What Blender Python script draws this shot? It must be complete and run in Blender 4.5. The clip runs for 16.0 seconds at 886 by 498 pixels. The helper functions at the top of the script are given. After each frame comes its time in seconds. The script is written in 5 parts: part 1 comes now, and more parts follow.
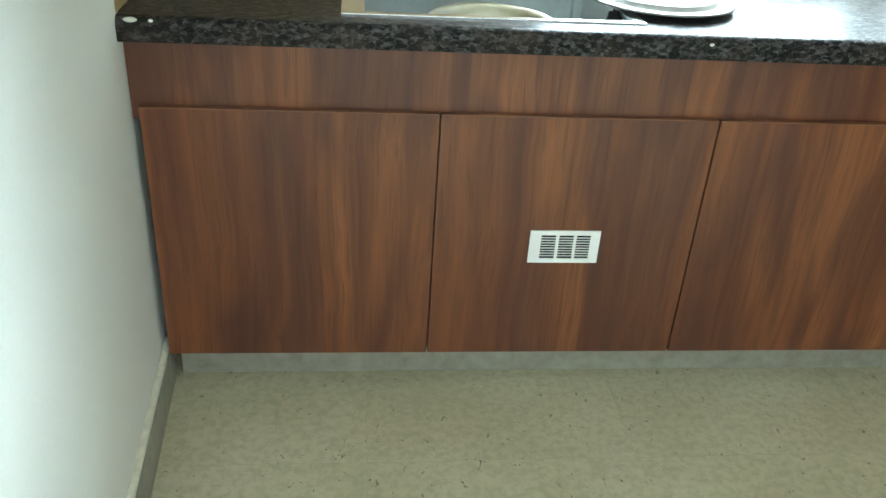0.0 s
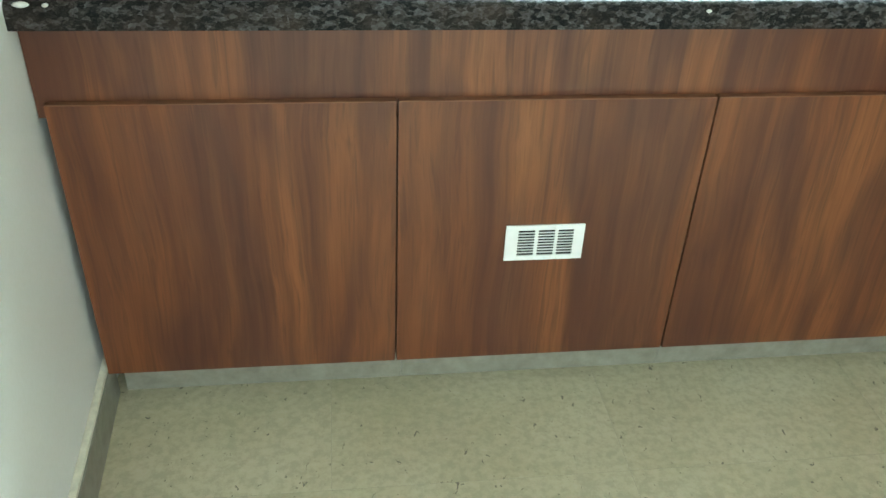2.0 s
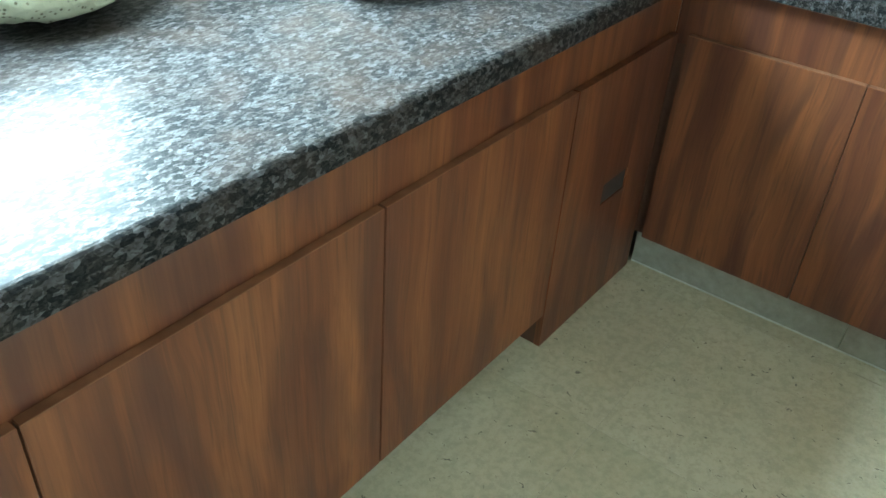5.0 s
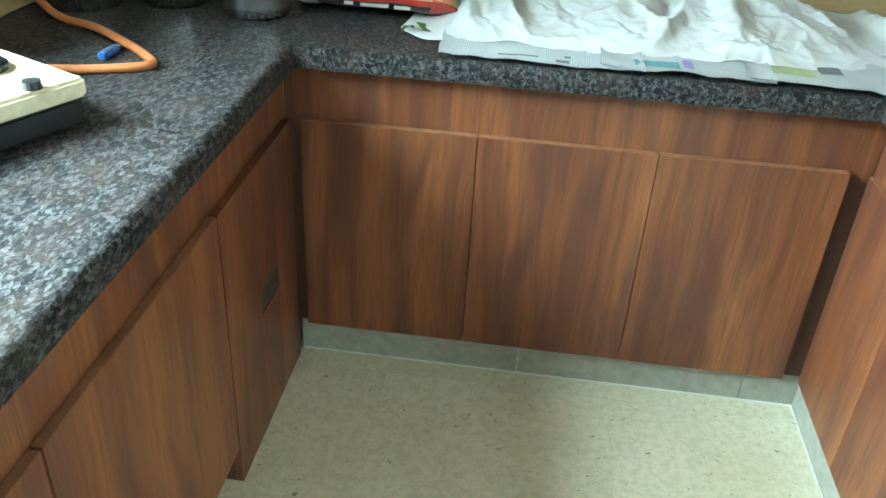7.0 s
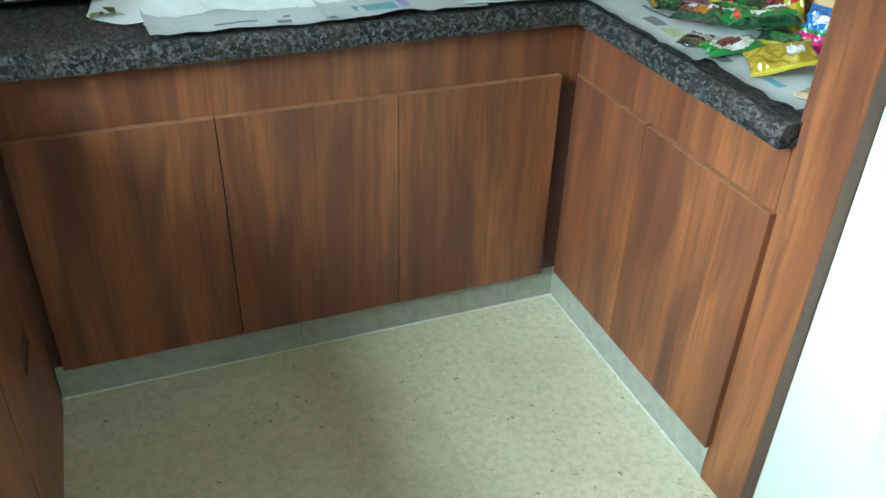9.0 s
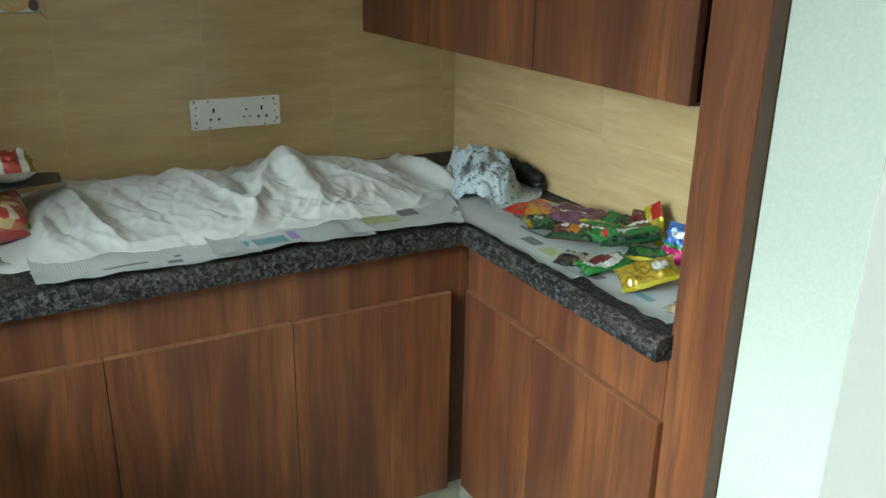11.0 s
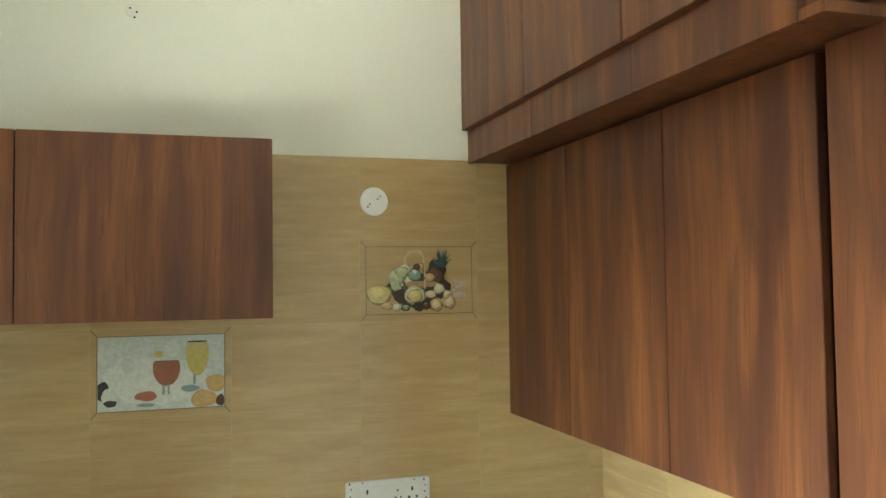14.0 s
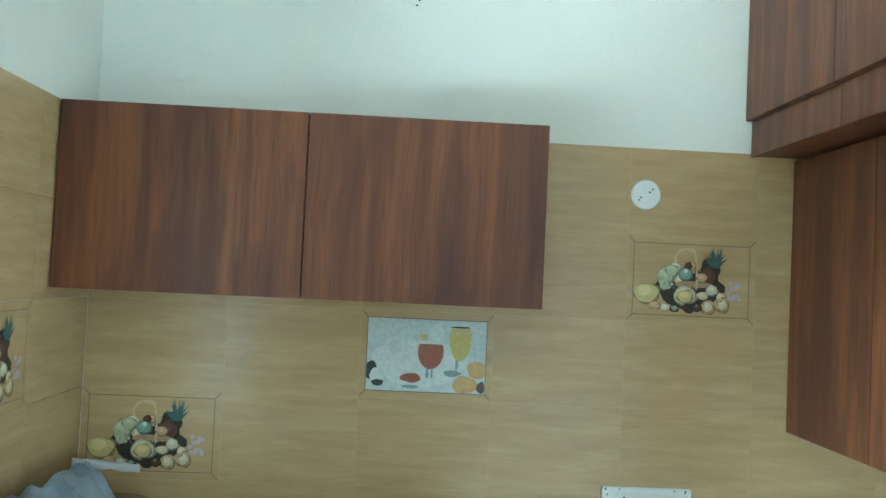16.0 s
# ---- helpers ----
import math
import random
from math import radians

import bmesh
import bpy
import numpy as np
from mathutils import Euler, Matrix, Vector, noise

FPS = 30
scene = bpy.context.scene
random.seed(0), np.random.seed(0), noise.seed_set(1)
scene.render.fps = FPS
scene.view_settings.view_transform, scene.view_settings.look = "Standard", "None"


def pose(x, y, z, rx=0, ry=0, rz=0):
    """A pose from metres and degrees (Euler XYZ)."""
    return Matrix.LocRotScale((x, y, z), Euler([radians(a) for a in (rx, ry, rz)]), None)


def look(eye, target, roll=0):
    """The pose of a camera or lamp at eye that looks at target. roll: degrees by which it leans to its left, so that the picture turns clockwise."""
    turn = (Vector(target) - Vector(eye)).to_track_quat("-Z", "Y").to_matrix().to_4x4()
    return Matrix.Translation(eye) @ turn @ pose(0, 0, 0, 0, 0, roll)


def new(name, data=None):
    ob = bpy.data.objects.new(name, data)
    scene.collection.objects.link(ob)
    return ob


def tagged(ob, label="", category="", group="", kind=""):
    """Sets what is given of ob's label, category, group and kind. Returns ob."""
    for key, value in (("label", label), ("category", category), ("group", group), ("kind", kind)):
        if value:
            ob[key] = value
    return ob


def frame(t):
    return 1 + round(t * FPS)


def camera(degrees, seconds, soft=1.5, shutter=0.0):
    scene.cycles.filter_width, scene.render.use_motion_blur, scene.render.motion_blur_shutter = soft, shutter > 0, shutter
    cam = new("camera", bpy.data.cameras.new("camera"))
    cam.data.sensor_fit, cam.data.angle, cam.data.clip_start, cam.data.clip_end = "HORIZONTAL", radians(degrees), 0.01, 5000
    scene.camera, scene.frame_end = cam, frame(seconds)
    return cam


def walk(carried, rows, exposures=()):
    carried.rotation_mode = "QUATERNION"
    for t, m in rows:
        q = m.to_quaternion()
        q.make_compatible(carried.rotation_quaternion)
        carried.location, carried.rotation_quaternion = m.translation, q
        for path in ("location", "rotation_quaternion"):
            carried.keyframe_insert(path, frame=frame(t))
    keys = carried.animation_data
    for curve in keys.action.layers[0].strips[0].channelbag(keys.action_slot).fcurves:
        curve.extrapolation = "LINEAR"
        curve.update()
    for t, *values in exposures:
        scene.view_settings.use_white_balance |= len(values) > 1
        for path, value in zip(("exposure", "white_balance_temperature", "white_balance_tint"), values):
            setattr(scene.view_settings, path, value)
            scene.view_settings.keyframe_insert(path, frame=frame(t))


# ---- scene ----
cam = camera(55.9, 16.0)
PATH = [
    (0, (0.475, -1.591, 1.297), (0.682, 0.136, 0.31), 3.8),
    (0.5, (0.484, -1.581, 1.289), (0.728, 0.141, 0.301), 3.7),
    (1, (0.508, -1.54, 1.286), (0.813, 0.161, 0.28), 3.8),
    (1.5, (0.495, -1.477, 1.279), (0.798, 0.203, 0.237), 3.5),
    (2, (0.544, -1.357, 1.292), (0.776, 0.296, 0.19), 2.5),
    (2.5, (0.553, -1.185, 1.294), (0.932, 0.411, 0.149), 1.9),
    (3, (0.561, -0.974, 1.345), (1.209, 0.483, 0.138), 1.5),
    (3.5, (0.598, -0.87, 1.348), (1.484, 0.458, 0.143), 2.7),
    (4, (0.77, -0.809, 1.374), (1.789, 0.422, 0.172), 3.3),
    (4.5, (0.914, -0.786, 1.399), (2.069, 0.332, 0.209), 3.5),
    (5, (0.989, -0.719, 1.404), (2.328, 0.23, 0.26), 4.1),
    (5.2, (1.008, -0.689, 1.415), (2.417, 0.192, 0.302), 3.3),
    (7.3, (1.149, -0.535, 1.479), (2.859, -0.503, 0.442), 3.3),
    (7.5, (1.147, -0.518, 1.474), (2.854, -0.576, 0.433), 2.9),
    (8, (1.201, -0.409, 1.469), (2.853, -0.737, 0.389), 2.0),
    (8.2, (1.215, -0.365, 1.47), (2.827, -0.809, 0.373), 2.1),
    (10.3, (1.225, -0.268, 1.433), (2.775, -1.061, 0.448), 3.0),
    (10.5, (1.223, -0.284, 1.462), (2.802, -1.11, 0.552), 2.5),
    (11, (1.216, -0.317, 1.537), (2.865, -1.22, 0.855), 1.0),
    (11.5, (1.202, -0.316, 1.583), (2.892, -1.28, 1.119), 0.2),
    (12, (1.175, -0.302, 1.631), (2.888, -1.3, 1.363), -0.2),
    (12.5, (1.155, -0.294, 1.681), (2.883, -1.295, 1.571), -0.5),
    (13, (1.143, -0.302, 1.698), (2.889, -1.277, 1.687), -0.5),
    (13.5, (1.129, -0.325, 1.707), (2.941, -1.17, 1.762), -0.7),
    (14, (1.124, -0.34, 1.707), (3.03, -0.941, 1.791), -0.8),
    (14.5, (1.109, -0.34, 1.71), (3.08, -0.662, 1.805), -0.3),
    (15, (1.086, -0.327, 1.708), (3.081, -0.431, 1.799), 0.6),
    (15.5, (1.096, -0.292, 1.693), (3.095, -0.289, 1.779), 1.5),
    (16, (1.229, -0.214, 1.692), (3.226, -0.305, 1.762), 2.7),
]
EXPOSURES = [
    (0.0, 0.72, 6550, 6),
    (2.0, 1.0, 6600, 4),
    (3.5, 1.08, 6150, 2),
    (5.0, 0.8, 6100, 1),
    (7.3, 1.1, 6150, -1),
    (8.2, 1.0, 6100, -2),
    (10.3, -0.15, 6600, 8),
    (11.0, -0.05, 6900, 7),
    (12.5, 0.2, 8500, 11),
    (13.5, 0.6, 8700, 12),
    (14.0, 0.85, 7800, 9),
    (14.5, 1.12, 6600, 5),
    (15.0, 1.18, 5700, 0),
    (16.0, 1.15, 5500, -1),
]
walk(cam, [(t, look(eye, target, roll)) for t, eye, target, roll in PATH], EXPOSURES)

# ---- world, large lights ----
world = bpy.data.worlds.new("world")
scene.world = world
world.use_nodes = True
wn, wl = world.node_tree.nodes, world.node_tree.links
sky = wn.new("ShaderNodeTexSky")
sky.sky_type, sky.sun_disc = "NISHITA", False
sky.sun_elevation, sky.sun_rotation = radians(50), radians(150)
wl.new(sky.outputs[0], wn["Background"].inputs[0])
wn["Background"].inputs[1].default_value = 0.12


def area(name, m, sx, sy, power, colour):
    lamp = bpy.data.lights.new(name, "AREA")
    lamp.shape, lamp.size, lamp.size_y, lamp.energy, lamp.color = "RECTANGLE", sx, sy, power, colour
    ob = new(name, lamp)
    ob.matrix_world = m
    return ob


# daylight through the north kitchen window and two assumed, unseen doorways behind the camera
area("sky_high_daylight", look((1.2, 4.2, 5.1), (2.2, -0.6, 0.4)), 6.4, 3.0, 3700, (0.70, 0.90, 1.0))
area("sky_low_daylight", look((2.0, 5.2, 3.1), (2.4, -1.0, 0.9)), 5.6, 2.4, 2400, (0.70, 0.90, 1.0))
# unseen fill lamp, added to brighten the ceiling, loft and upper walls
area("lit_yard_daylight", look((1.5, 2.6, 0.1), (1.9, -0.8, 2.6)), 4.6, 0.8, 340, (0.88, 0.98, 0.95))
area("doorway_daylight", look((0.95, -3.72, 1.35), (1.1, 0.0, 1.45)), 1.5, 2.2, 23, (0.86, 0.98, 1.0))
# unseen opening and lamp, added to brighten the pier's west side
area("side_door_daylight", look((-0.22, -3.1, 1.1), (2.9, -2.2, 1.1)), 0.7, 2.0, 34, (0.74, 0.92, 1.0))


# ---- materials ----
class Mat:
    """A node material with a Principled shader and short ways to add nodes."""

    def __init__(self, name, rough=0.5, metal=0.0, colour=None):
        self.m = bpy.data.materials.new(name)
        self.m.use_nodes = True
        self.n, self.l = self.m.node_tree.nodes, self.m.node_tree.links
        self.b = self.n["Principled BSDF"]
        self.b.inputs["Roughness"].default_value = rough
        self.b.inputs["Metallic"].default_value = metal
        if colour:
            self.b.inputs["Base Color"].default_value = (*colour, 1)
        self.coord = self.n.new("ShaderNodeTexCoord").outputs["Object"]

    def put(self, socket, value):
        if isinstance(value, bpy.types.NodeSocket):
            self.l.new(value, socket)
        else:
            socket.default_value = value

    def shifted(self, amount=7.0):
        """Object coordinates with an offset of each object's own."""
        info = self.n.new("ShaderNodeObjectInfo")
        mul = self.n.new("ShaderNodeVectorMath")
        mul.operation = "MULTIPLY_ADD"
        self.l.new(info.outputs["Random"], mul.inputs[0])
        mul.inputs[1].default_value = (amount, amount * 1.7, amount * 0.6)
        self.l.new(self.coord, mul.inputs[2])
        return mul.outputs[0]

    def stretch(self, vec, scale):
        mp = self.n.new("ShaderNodeMapping")
        self.l.new(vec, mp.inputs[0])
        mp.inputs["Scale"].default_value = scale
        return mp.outputs[0]

    def noise(self, scale, detail=3.0, rough=0.5, vec=None, distort=0.0):
        t = self.n.new("ShaderNodeTexNoise")
        self.l.new(vec or self.coord, t.inputs["Vector"])
        t.inputs["Scale"].default_value, t.inputs["Detail"].default_value = scale, detail
        t.inputs["Roughness"].default_value, t.inputs["Distortion"].default_value = rough, distort
        return t.outputs["Fac"]

    def voronoi(self, scale, vec=None, out="Distance"):
        t = self.n.new("ShaderNodeTexVoronoi")
        self.l.new(vec or self.coord, t.inputs["Vector"])
        t.inputs["Scale"].default_value = scale
        return t.outputs[out]

    def ramp(self, fac, *stops):
        r = self.n.new("ShaderNodeValToRGB")
        self.l.new(fac, r.inputs[0])
        e = r.color_ramp.elements
        while len(e) < len(stops):
            e.new(0.5)
        for el, (p, c) in zip(e, stops):
            el.position = p
            el.color = (*c, 1) if len(c) == 3 else c
        return r.outputs[0]

    def mix(self, fac, a, b, kind="MIX"):
        x = self.n.new("ShaderNodeMix")
        x.data_type, x.blend_type = "RGBA", kind
        self.put(x.inputs[0], fac)
        for s, v in ((x.inputs[6], a), (x.inputs[7], b)):
            self.put(s, (*v, 1) if isinstance(v, tuple) and len(v) == 3 else v)
        return x.outputs[2]

    def math(self, op, a, b=0.0):
        x = self.n.new("ShaderNodeMath")
        x.operation = op
        self.put(x.inputs[0], a)
        self.put(x.inputs[1], b)
        return x.outputs[0]

    def colour(self, c):
        self.put(self.b.inputs["Base Color"], c)
        return self

    def rough(self, r):
        self.put(self.b.inputs["Roughness"], r)
        return self

    def bump(self, height, strength=0.2, dist=0.002):
        x = self.n.new("ShaderNodeBump")
        x.inputs["Strength"].default_value, x.inputs["Distance"].default_value = strength, dist
        self.l.new(height, x.inputs["Height"])
        self.l.new(x.outputs[0], self.b.inputs["Normal"])
        return self


def grey(v):
    return (v, v, v)


def wood_material():
    w = Mat("walnut_laminate", 0.34)
    v = w.shifted(9.0)
    bend = w.n.new("ShaderNodeTexNoise")
    w.l.new(w.stretch(v, (3.0, 3.0, 2.2)), bend.inputs["Vector"])
    bend.inputs["Scale"].default_value, bend.inputs["Detail"].default_value = 1.0, 2.0
    push = w.n.new("ShaderNodeVectorMath")
    push.operation = "MULTIPLY_ADD"
    w.l.new(bend.outputs["Color"], push.inputs[0])
    push.inputs[1].default_value = (0.05, 0.05, 0.0)
    w.l.new(v, push.inputs[2])
    v = push.outputs[0]
    cloud = w.noise(1.0, 2.0, 0.5, w.stretch(v, (9.0, 9.0, 1.5)), 0.8)
    band = w.noise(1.0, 3.0, 0.55, w.stretch(v, (15.0, 15.0, 0.7)), 0.5)
    streak = w.noise(1.0, 3.0, 0.55, w.stretch(v, (42.0, 42.0, 1.6)), 0.6)
    thin = w.noise(1.0, 3.0, 0.6, w.stretch(v, (95.0, 95.0, 3.5)), 0.5)
    grain = w.noise(1.0, 3.0, 0.6, w.stretch(v, (260.0, 260.0, 9.0)))
    base = w.ramp(band, (0.30, (0.084, 0.0252, 0.0124)), (0.44, (0.136, 0.0432, 0.0172)), (0.56, (0.188, 0.0640, 0.0236)), (0.70, (0.226, 0.0818, 0.0296)))
    dark = w.mix(w.ramp(cloud, (0.38, grey(0.72)), (0.55, grey(0.0))), base, (0.066, 0.0225, 0.0150))
    light = w.mix(w.ramp(streak, (0.54, grey(0.0)), (0.76, grey(0.20))), dark, (0.235, 0.095, 0.035))
    deep = w.mix(w.ramp(streak, (0.30, grey(0.36)), (0.48, grey(0.0))), light, (0.066, 0.0225, 0.0125))
    deep = w.mix(w.ramp(thin, (0.34, grey(0.45)), (0.48, grey(0.0))), deep, (0.058, 0.0190, 0.0110))
    fine = w.mix(w.ramp(grain, (0.3, grey(0.28)), (0.6, grey(0.0))), deep, (0.07, 0.022, 0.012))
    w.colour(fine).bump(grain, 0.06, 0.001)
    w.rough(w.ramp(grain, (0.3, grey(0.45)), (0.7, grey(0.36))))
    w.b.inputs["Specular IOR Level"].default_value = 0.42
    return w.m


def granite_material():
    g = Mat("dark_granite", 0.2)
    skew = g.stretch(g.coord, (0.7, 1.3, 1.1))
    bend = g.n.new("ShaderNodeTexNoise")
    g.l.new(skew, bend.inputs["Vector"])
    bend.inputs["Scale"].default_value, bend.inputs["Detail"].default_value = 110.0, 2.0
    push = g.n.new("ShaderNodeVectorMath")
    push.operation = "MULTIPLY_ADD"
    g.l.new(bend.outputs["Color"], push.inputs[0])
    push.inputs[1].default_value = (0.009, 0.009, 0.009)
    g.l.new(skew, push.inputs[2])
    crystal = g.voronoi(125.0, push.outputs[0], "Color")
    small = g.voronoi(290.0, push.outputs[0], "Color")
    fine = g.noise(260.0, 3.0, 0.6)
    warp = g.noise(13.0, 3.0)
    cell = g.mix(0.35, crystal, small)
    kind = g.mix(0.42, cell, g.noise(60.0, 5.0, 0.65, skew, 0.5))
    c = g.ramp(kind, (0.38, (0.009, 0.010, 0.0105)), (0.47, (0.018, 0.0175, 0.017)), (0.54, (0.040, 0.036, 0.033)), (0.60, (0.054, 0.052, 0.052)), (0.70, (0.092, 0.090, 0.093)))
    c = g.mix(g.ramp(fine, (0.5, grey(0.0)), (0.72, grey(0.4))), c, (0.045, 0.043, 0.041))
    c = g.mix(g.ramp(warp, (0.45, grey(0.0)), (0.72, grey(0.45))), c, (0.060, 0.042, 0.033))
    g.colour(c)
    g.rough(g.ramp(kind, (0.38, grey(0.29)), (0.62, grey(0.37))))
    g.put(g.b.inputs["Specular IOR Level"], g.ramp(kind, (0.40, grey(0.026)), (0.50, grey(0.038)), (0.62, grey(0.060))))
    g.bump(kind, 0.10, 0.0010)
    return g.m


def floor_material():
    f = Mat("speckled_floor_tile", 0.36)
    v = f.shifted(3.0)
    cloud = f.noise(3.2, 4.0, 0.55, v)
    mottle = f.noise(52.0, 4.0, 0.65, v)
    spot = f.noise(75.0, 2.0, 0.5, f.stretch(v, (1.0, 0.7, 1.0)), 0.8)
    c = f.ramp(cloud, (0.3, (0.455, 0.414, 0.274)), (0.7, (0.545, 0.503, 0.356)))
    c = f.mix(f.ramp(mottle, (0.38, grey(0.42)), (0.56, grey(0.0))), c, (0.31, 0.283, 0.190))
    c = f.mix(f.ramp(mottle, (0.58, grey(0.0)), (0.75, grey(0.35))), c, (0.60, 0.57, 0.46))
    c = f.mix(f.ramp(spot, (0.69, grey(0.0)), (0.73, grey(0.7))), c, (0.05, 0.045, 0.04))
    f.colour(c).bump(mottle, 0.06, 0.001)
    f.rough(f.ramp(mottle, (0.3, grey(0.42)), (0.7, grey(0.3))))
    return f.m


def kick_material():
    f = Mat("grey_skirting_tile", 0.35)
    v = f.shifted(3.0)
    m = f.noise(30.0, 4.0, 0.6, v)
    f.colour(f.ramp(m, (0.3, (0.205, 0.198, 0.160)), (0.7, (0.295, 0.287, 0.236)))).bump(m, 0.05, 0.001)
    return f.m


def wall_tile_material():
    w = Mat("beige_wall_tile", 0.2)
    v = w.shifted(5.0)
    streak = w.noise(1.0, 4.0, 0.6, w.stretch(v, (3.5, 3.5, 30.0)), 0.3)
    fine = w.noise(1.0, 3.0, 0.6, w.stretch(v, (14.0, 14.0, 150.0)))
    c = w.ramp(streak, (0.3, (0.46, 0.312, 0.150)), (0.55, (0.52, 0.366, 0.186)), (0.75, (0.57, 0.42, 0.226)))
    c = w.mix(w.ramp(fine, (0.35, grey(0.28)), (0.6, grey(0.0))), c, (0.39, 0.285, 0.15))
    w.colour(c).bump(fine, 0.04, 0.0008)
    w.rough(w.ramp(streak, (0.3, grey(0.16)), (0.7, grey(0.26))))
    return w.m


def paint_material(name, a, b):
    p = Mat(name, 0.6)
    big = p.noise(1.3, 4.0)
    fine = p.noise(140.0, 3.0)
    p.colour(p.mix(p.ramp(fine, (0.4, grey(0.0)), (0.7, grey(0.12))), p.ramp(big, (0.3, a), (0.7, b)), (0.6, 0.6, 0.52)))
    p.bump(fine, 0.06, 0.001)
    return p.m


def steel_material(name, base, rough):
    s = Mat(name, rough, 1.0)
    b = s.noise(1.0, 3.0, 0.5, s.stretch(s.coord, (8, 8, 220)))
    s.colour(s.ramp(b, (0.3, tuple(v * 0.85 for v in base)), (0.7, base)))
    s.rough(s.ramp(b, (0.3, grey(rough + 0.08)), (0.7, grey(rough))))
    return s.m


def plain(name, c, rough=0.5, metal=0.0, vary=0.12, scale=60.0):
    p = Mat(name, rough, metal)
    f = p.noise(scale, 3.0)
    p.colour(p.ramp(f, (0.3, tuple(v * (1 - vary) for v in c)), (0.7, tuple(min(1.0, v * (1 + vary)) for v in c))))
    p.bump(f, 0.05, 0.001)
    return p.m


WOOD = wood_material()
GRANITE = granite_material()
FLOOR = floor_material()
KICK = kick_material()
TILE = wall_tile_material()
PAINT = paint_material("cream_wall_paint", (0.80, 0.81, 0.74), (0.86, 0.86, 0.80))
# green dimmed in colour so the pier end looks less lit
PIER_DIMMED = paint_material("dimmed_green_paint", (0.32, 0.345, 0.29), (0.35, 0.375, 0.315))
CEIL = paint_material("white_ceiling_paint", (0.78, 0.78, 0.75), (0.82, 0.82, 0.8))
GROUT = plain("light_grout", (0.53, 0.405, 0.235), 0.8)
FLOOR_GROUT = plain("floor_grout", (0.40, 0.375, 0.28), 0.8)
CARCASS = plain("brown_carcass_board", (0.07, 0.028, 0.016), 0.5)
STEEL = plain("satin_steel", (0.50, 0.55, 0.56), 0.38, 0.25, 0.05)
STEEL_BRIGHT = steel_material("polished_steel", (0.80, 0.80, 0.78), 0.16)
ALUMINIUM = plain("cream_aluminium", (0.50, 0.47, 0.36), 0.42, 0.55, 0.05)
LID = plain("pale_aluminium_lid", (0.24, 0.235, 0.21), 0.5, 0.15, 0.04)
PLASTIC = plain("white_plastic", (0.78, 0.79, 0.78), 0.35, 0.0, 0.03)
BLACK = plain("black_plastic", (0.015, 0.015, 0.016), 0.4)
LINE = plain("brown_groove", (0.19, 0.145, 0.08), 0.6)
GREY_DARK = plain("dark_grey_plate", (0.035, 0.034, 0.033), 0.5)
SLOT_SHADE = plain("slot_shade", (0.004, 0.004, 0.004), 0.95)
# overhead light on the door tops is put into this lighter brown
LIT_EDGE = plain("lit_edge_band", (0.19, 0.078, 0.036), 0.5, 0.0, 0.25, 25)
PALE_BOARD = plain("pale_grey_board", (0.52, 0.55, 0.56), 0.5)
EDGE_DARK = plain("dark_edge_band", (0.085, 0.04, 0.025), 0.5)


# ---- building ----
def empty(name, at, label, category, group="", kind=""):
    ob = tagged(new(name), label, category, group, kind)
    ob.location = at
    ob.empty_display_size = 0.05
    return ob


def root_of(ob):
    while ob.parent:
        ob = ob.parent
    return ob


def mesh_of(name, bm, mats, smooth=False):
    me = bpy.data.meshes.new(name)
    bm.normal_update()
    bm.to_mesh(me)
    bm.free()
    for m in mats if isinstance(mats, (list, tuple)) else (mats,):
        me.materials.append(m)
    if smooth:
        for p in me.polygons:
            p.use_smooth = True
    return me


def part(name, bm, mats, parent, label="", smooth=False, local=False):
    """One mesh under a thing or a part; its geometry is given in world metres unless local."""
    if not local:
        bmesh.ops.translate(bm, verts=bm.verts, vec=-root_of(parent).location)
    ob = new(name, mesh_of(name, bm, mats, smooth))
    ob.parent = parent
    return tagged(ob, label)


def solid(name, bm, mats, label, category, kind="", group="", at=(0, 0, 0), smooth=False):
    """A thing that is one mesh; geometry in world metres."""
    bmesh.ops.translate(bm, verts=bm.verts, vec=-Vector(at))
    ob = new(name, mesh_of(name, bm, mats, smooth))
    ob.location = at
    return tagged(ob, label, category, group, kind)


def box(x0, x1, y0, y1, z0, z1, bevel=0.0, bm=None, mat=0):
    """A box, joined to bm if one is given."""
    one = bmesh.new()
    bmesh.ops.create_cube(one, size=1.0, matrix=Matrix.Translation(((x0 + x1) / 2, (y0 + y1) / 2, (z0 + z1) / 2)) @ Matrix.Diagonal((abs(x1 - x0), abs(y1 - y0), abs(z1 - z0), 1)))
    if bevel:
        bmesh.ops.bevel(one, geom=one.edges[:], offset=bevel, segments=2, affect="EDGES")
    for f in one.faces:
        f.material_index = mat
    if bm is None:
        return one
    merge(bm, one)
    return bm


def merge(bm, other):
    me = bpy.data.meshes.new("tmp")
    other.to_mesh(me)
    other.free()
    bm.from_mesh(me)
    bpy.data.meshes.remove(me)


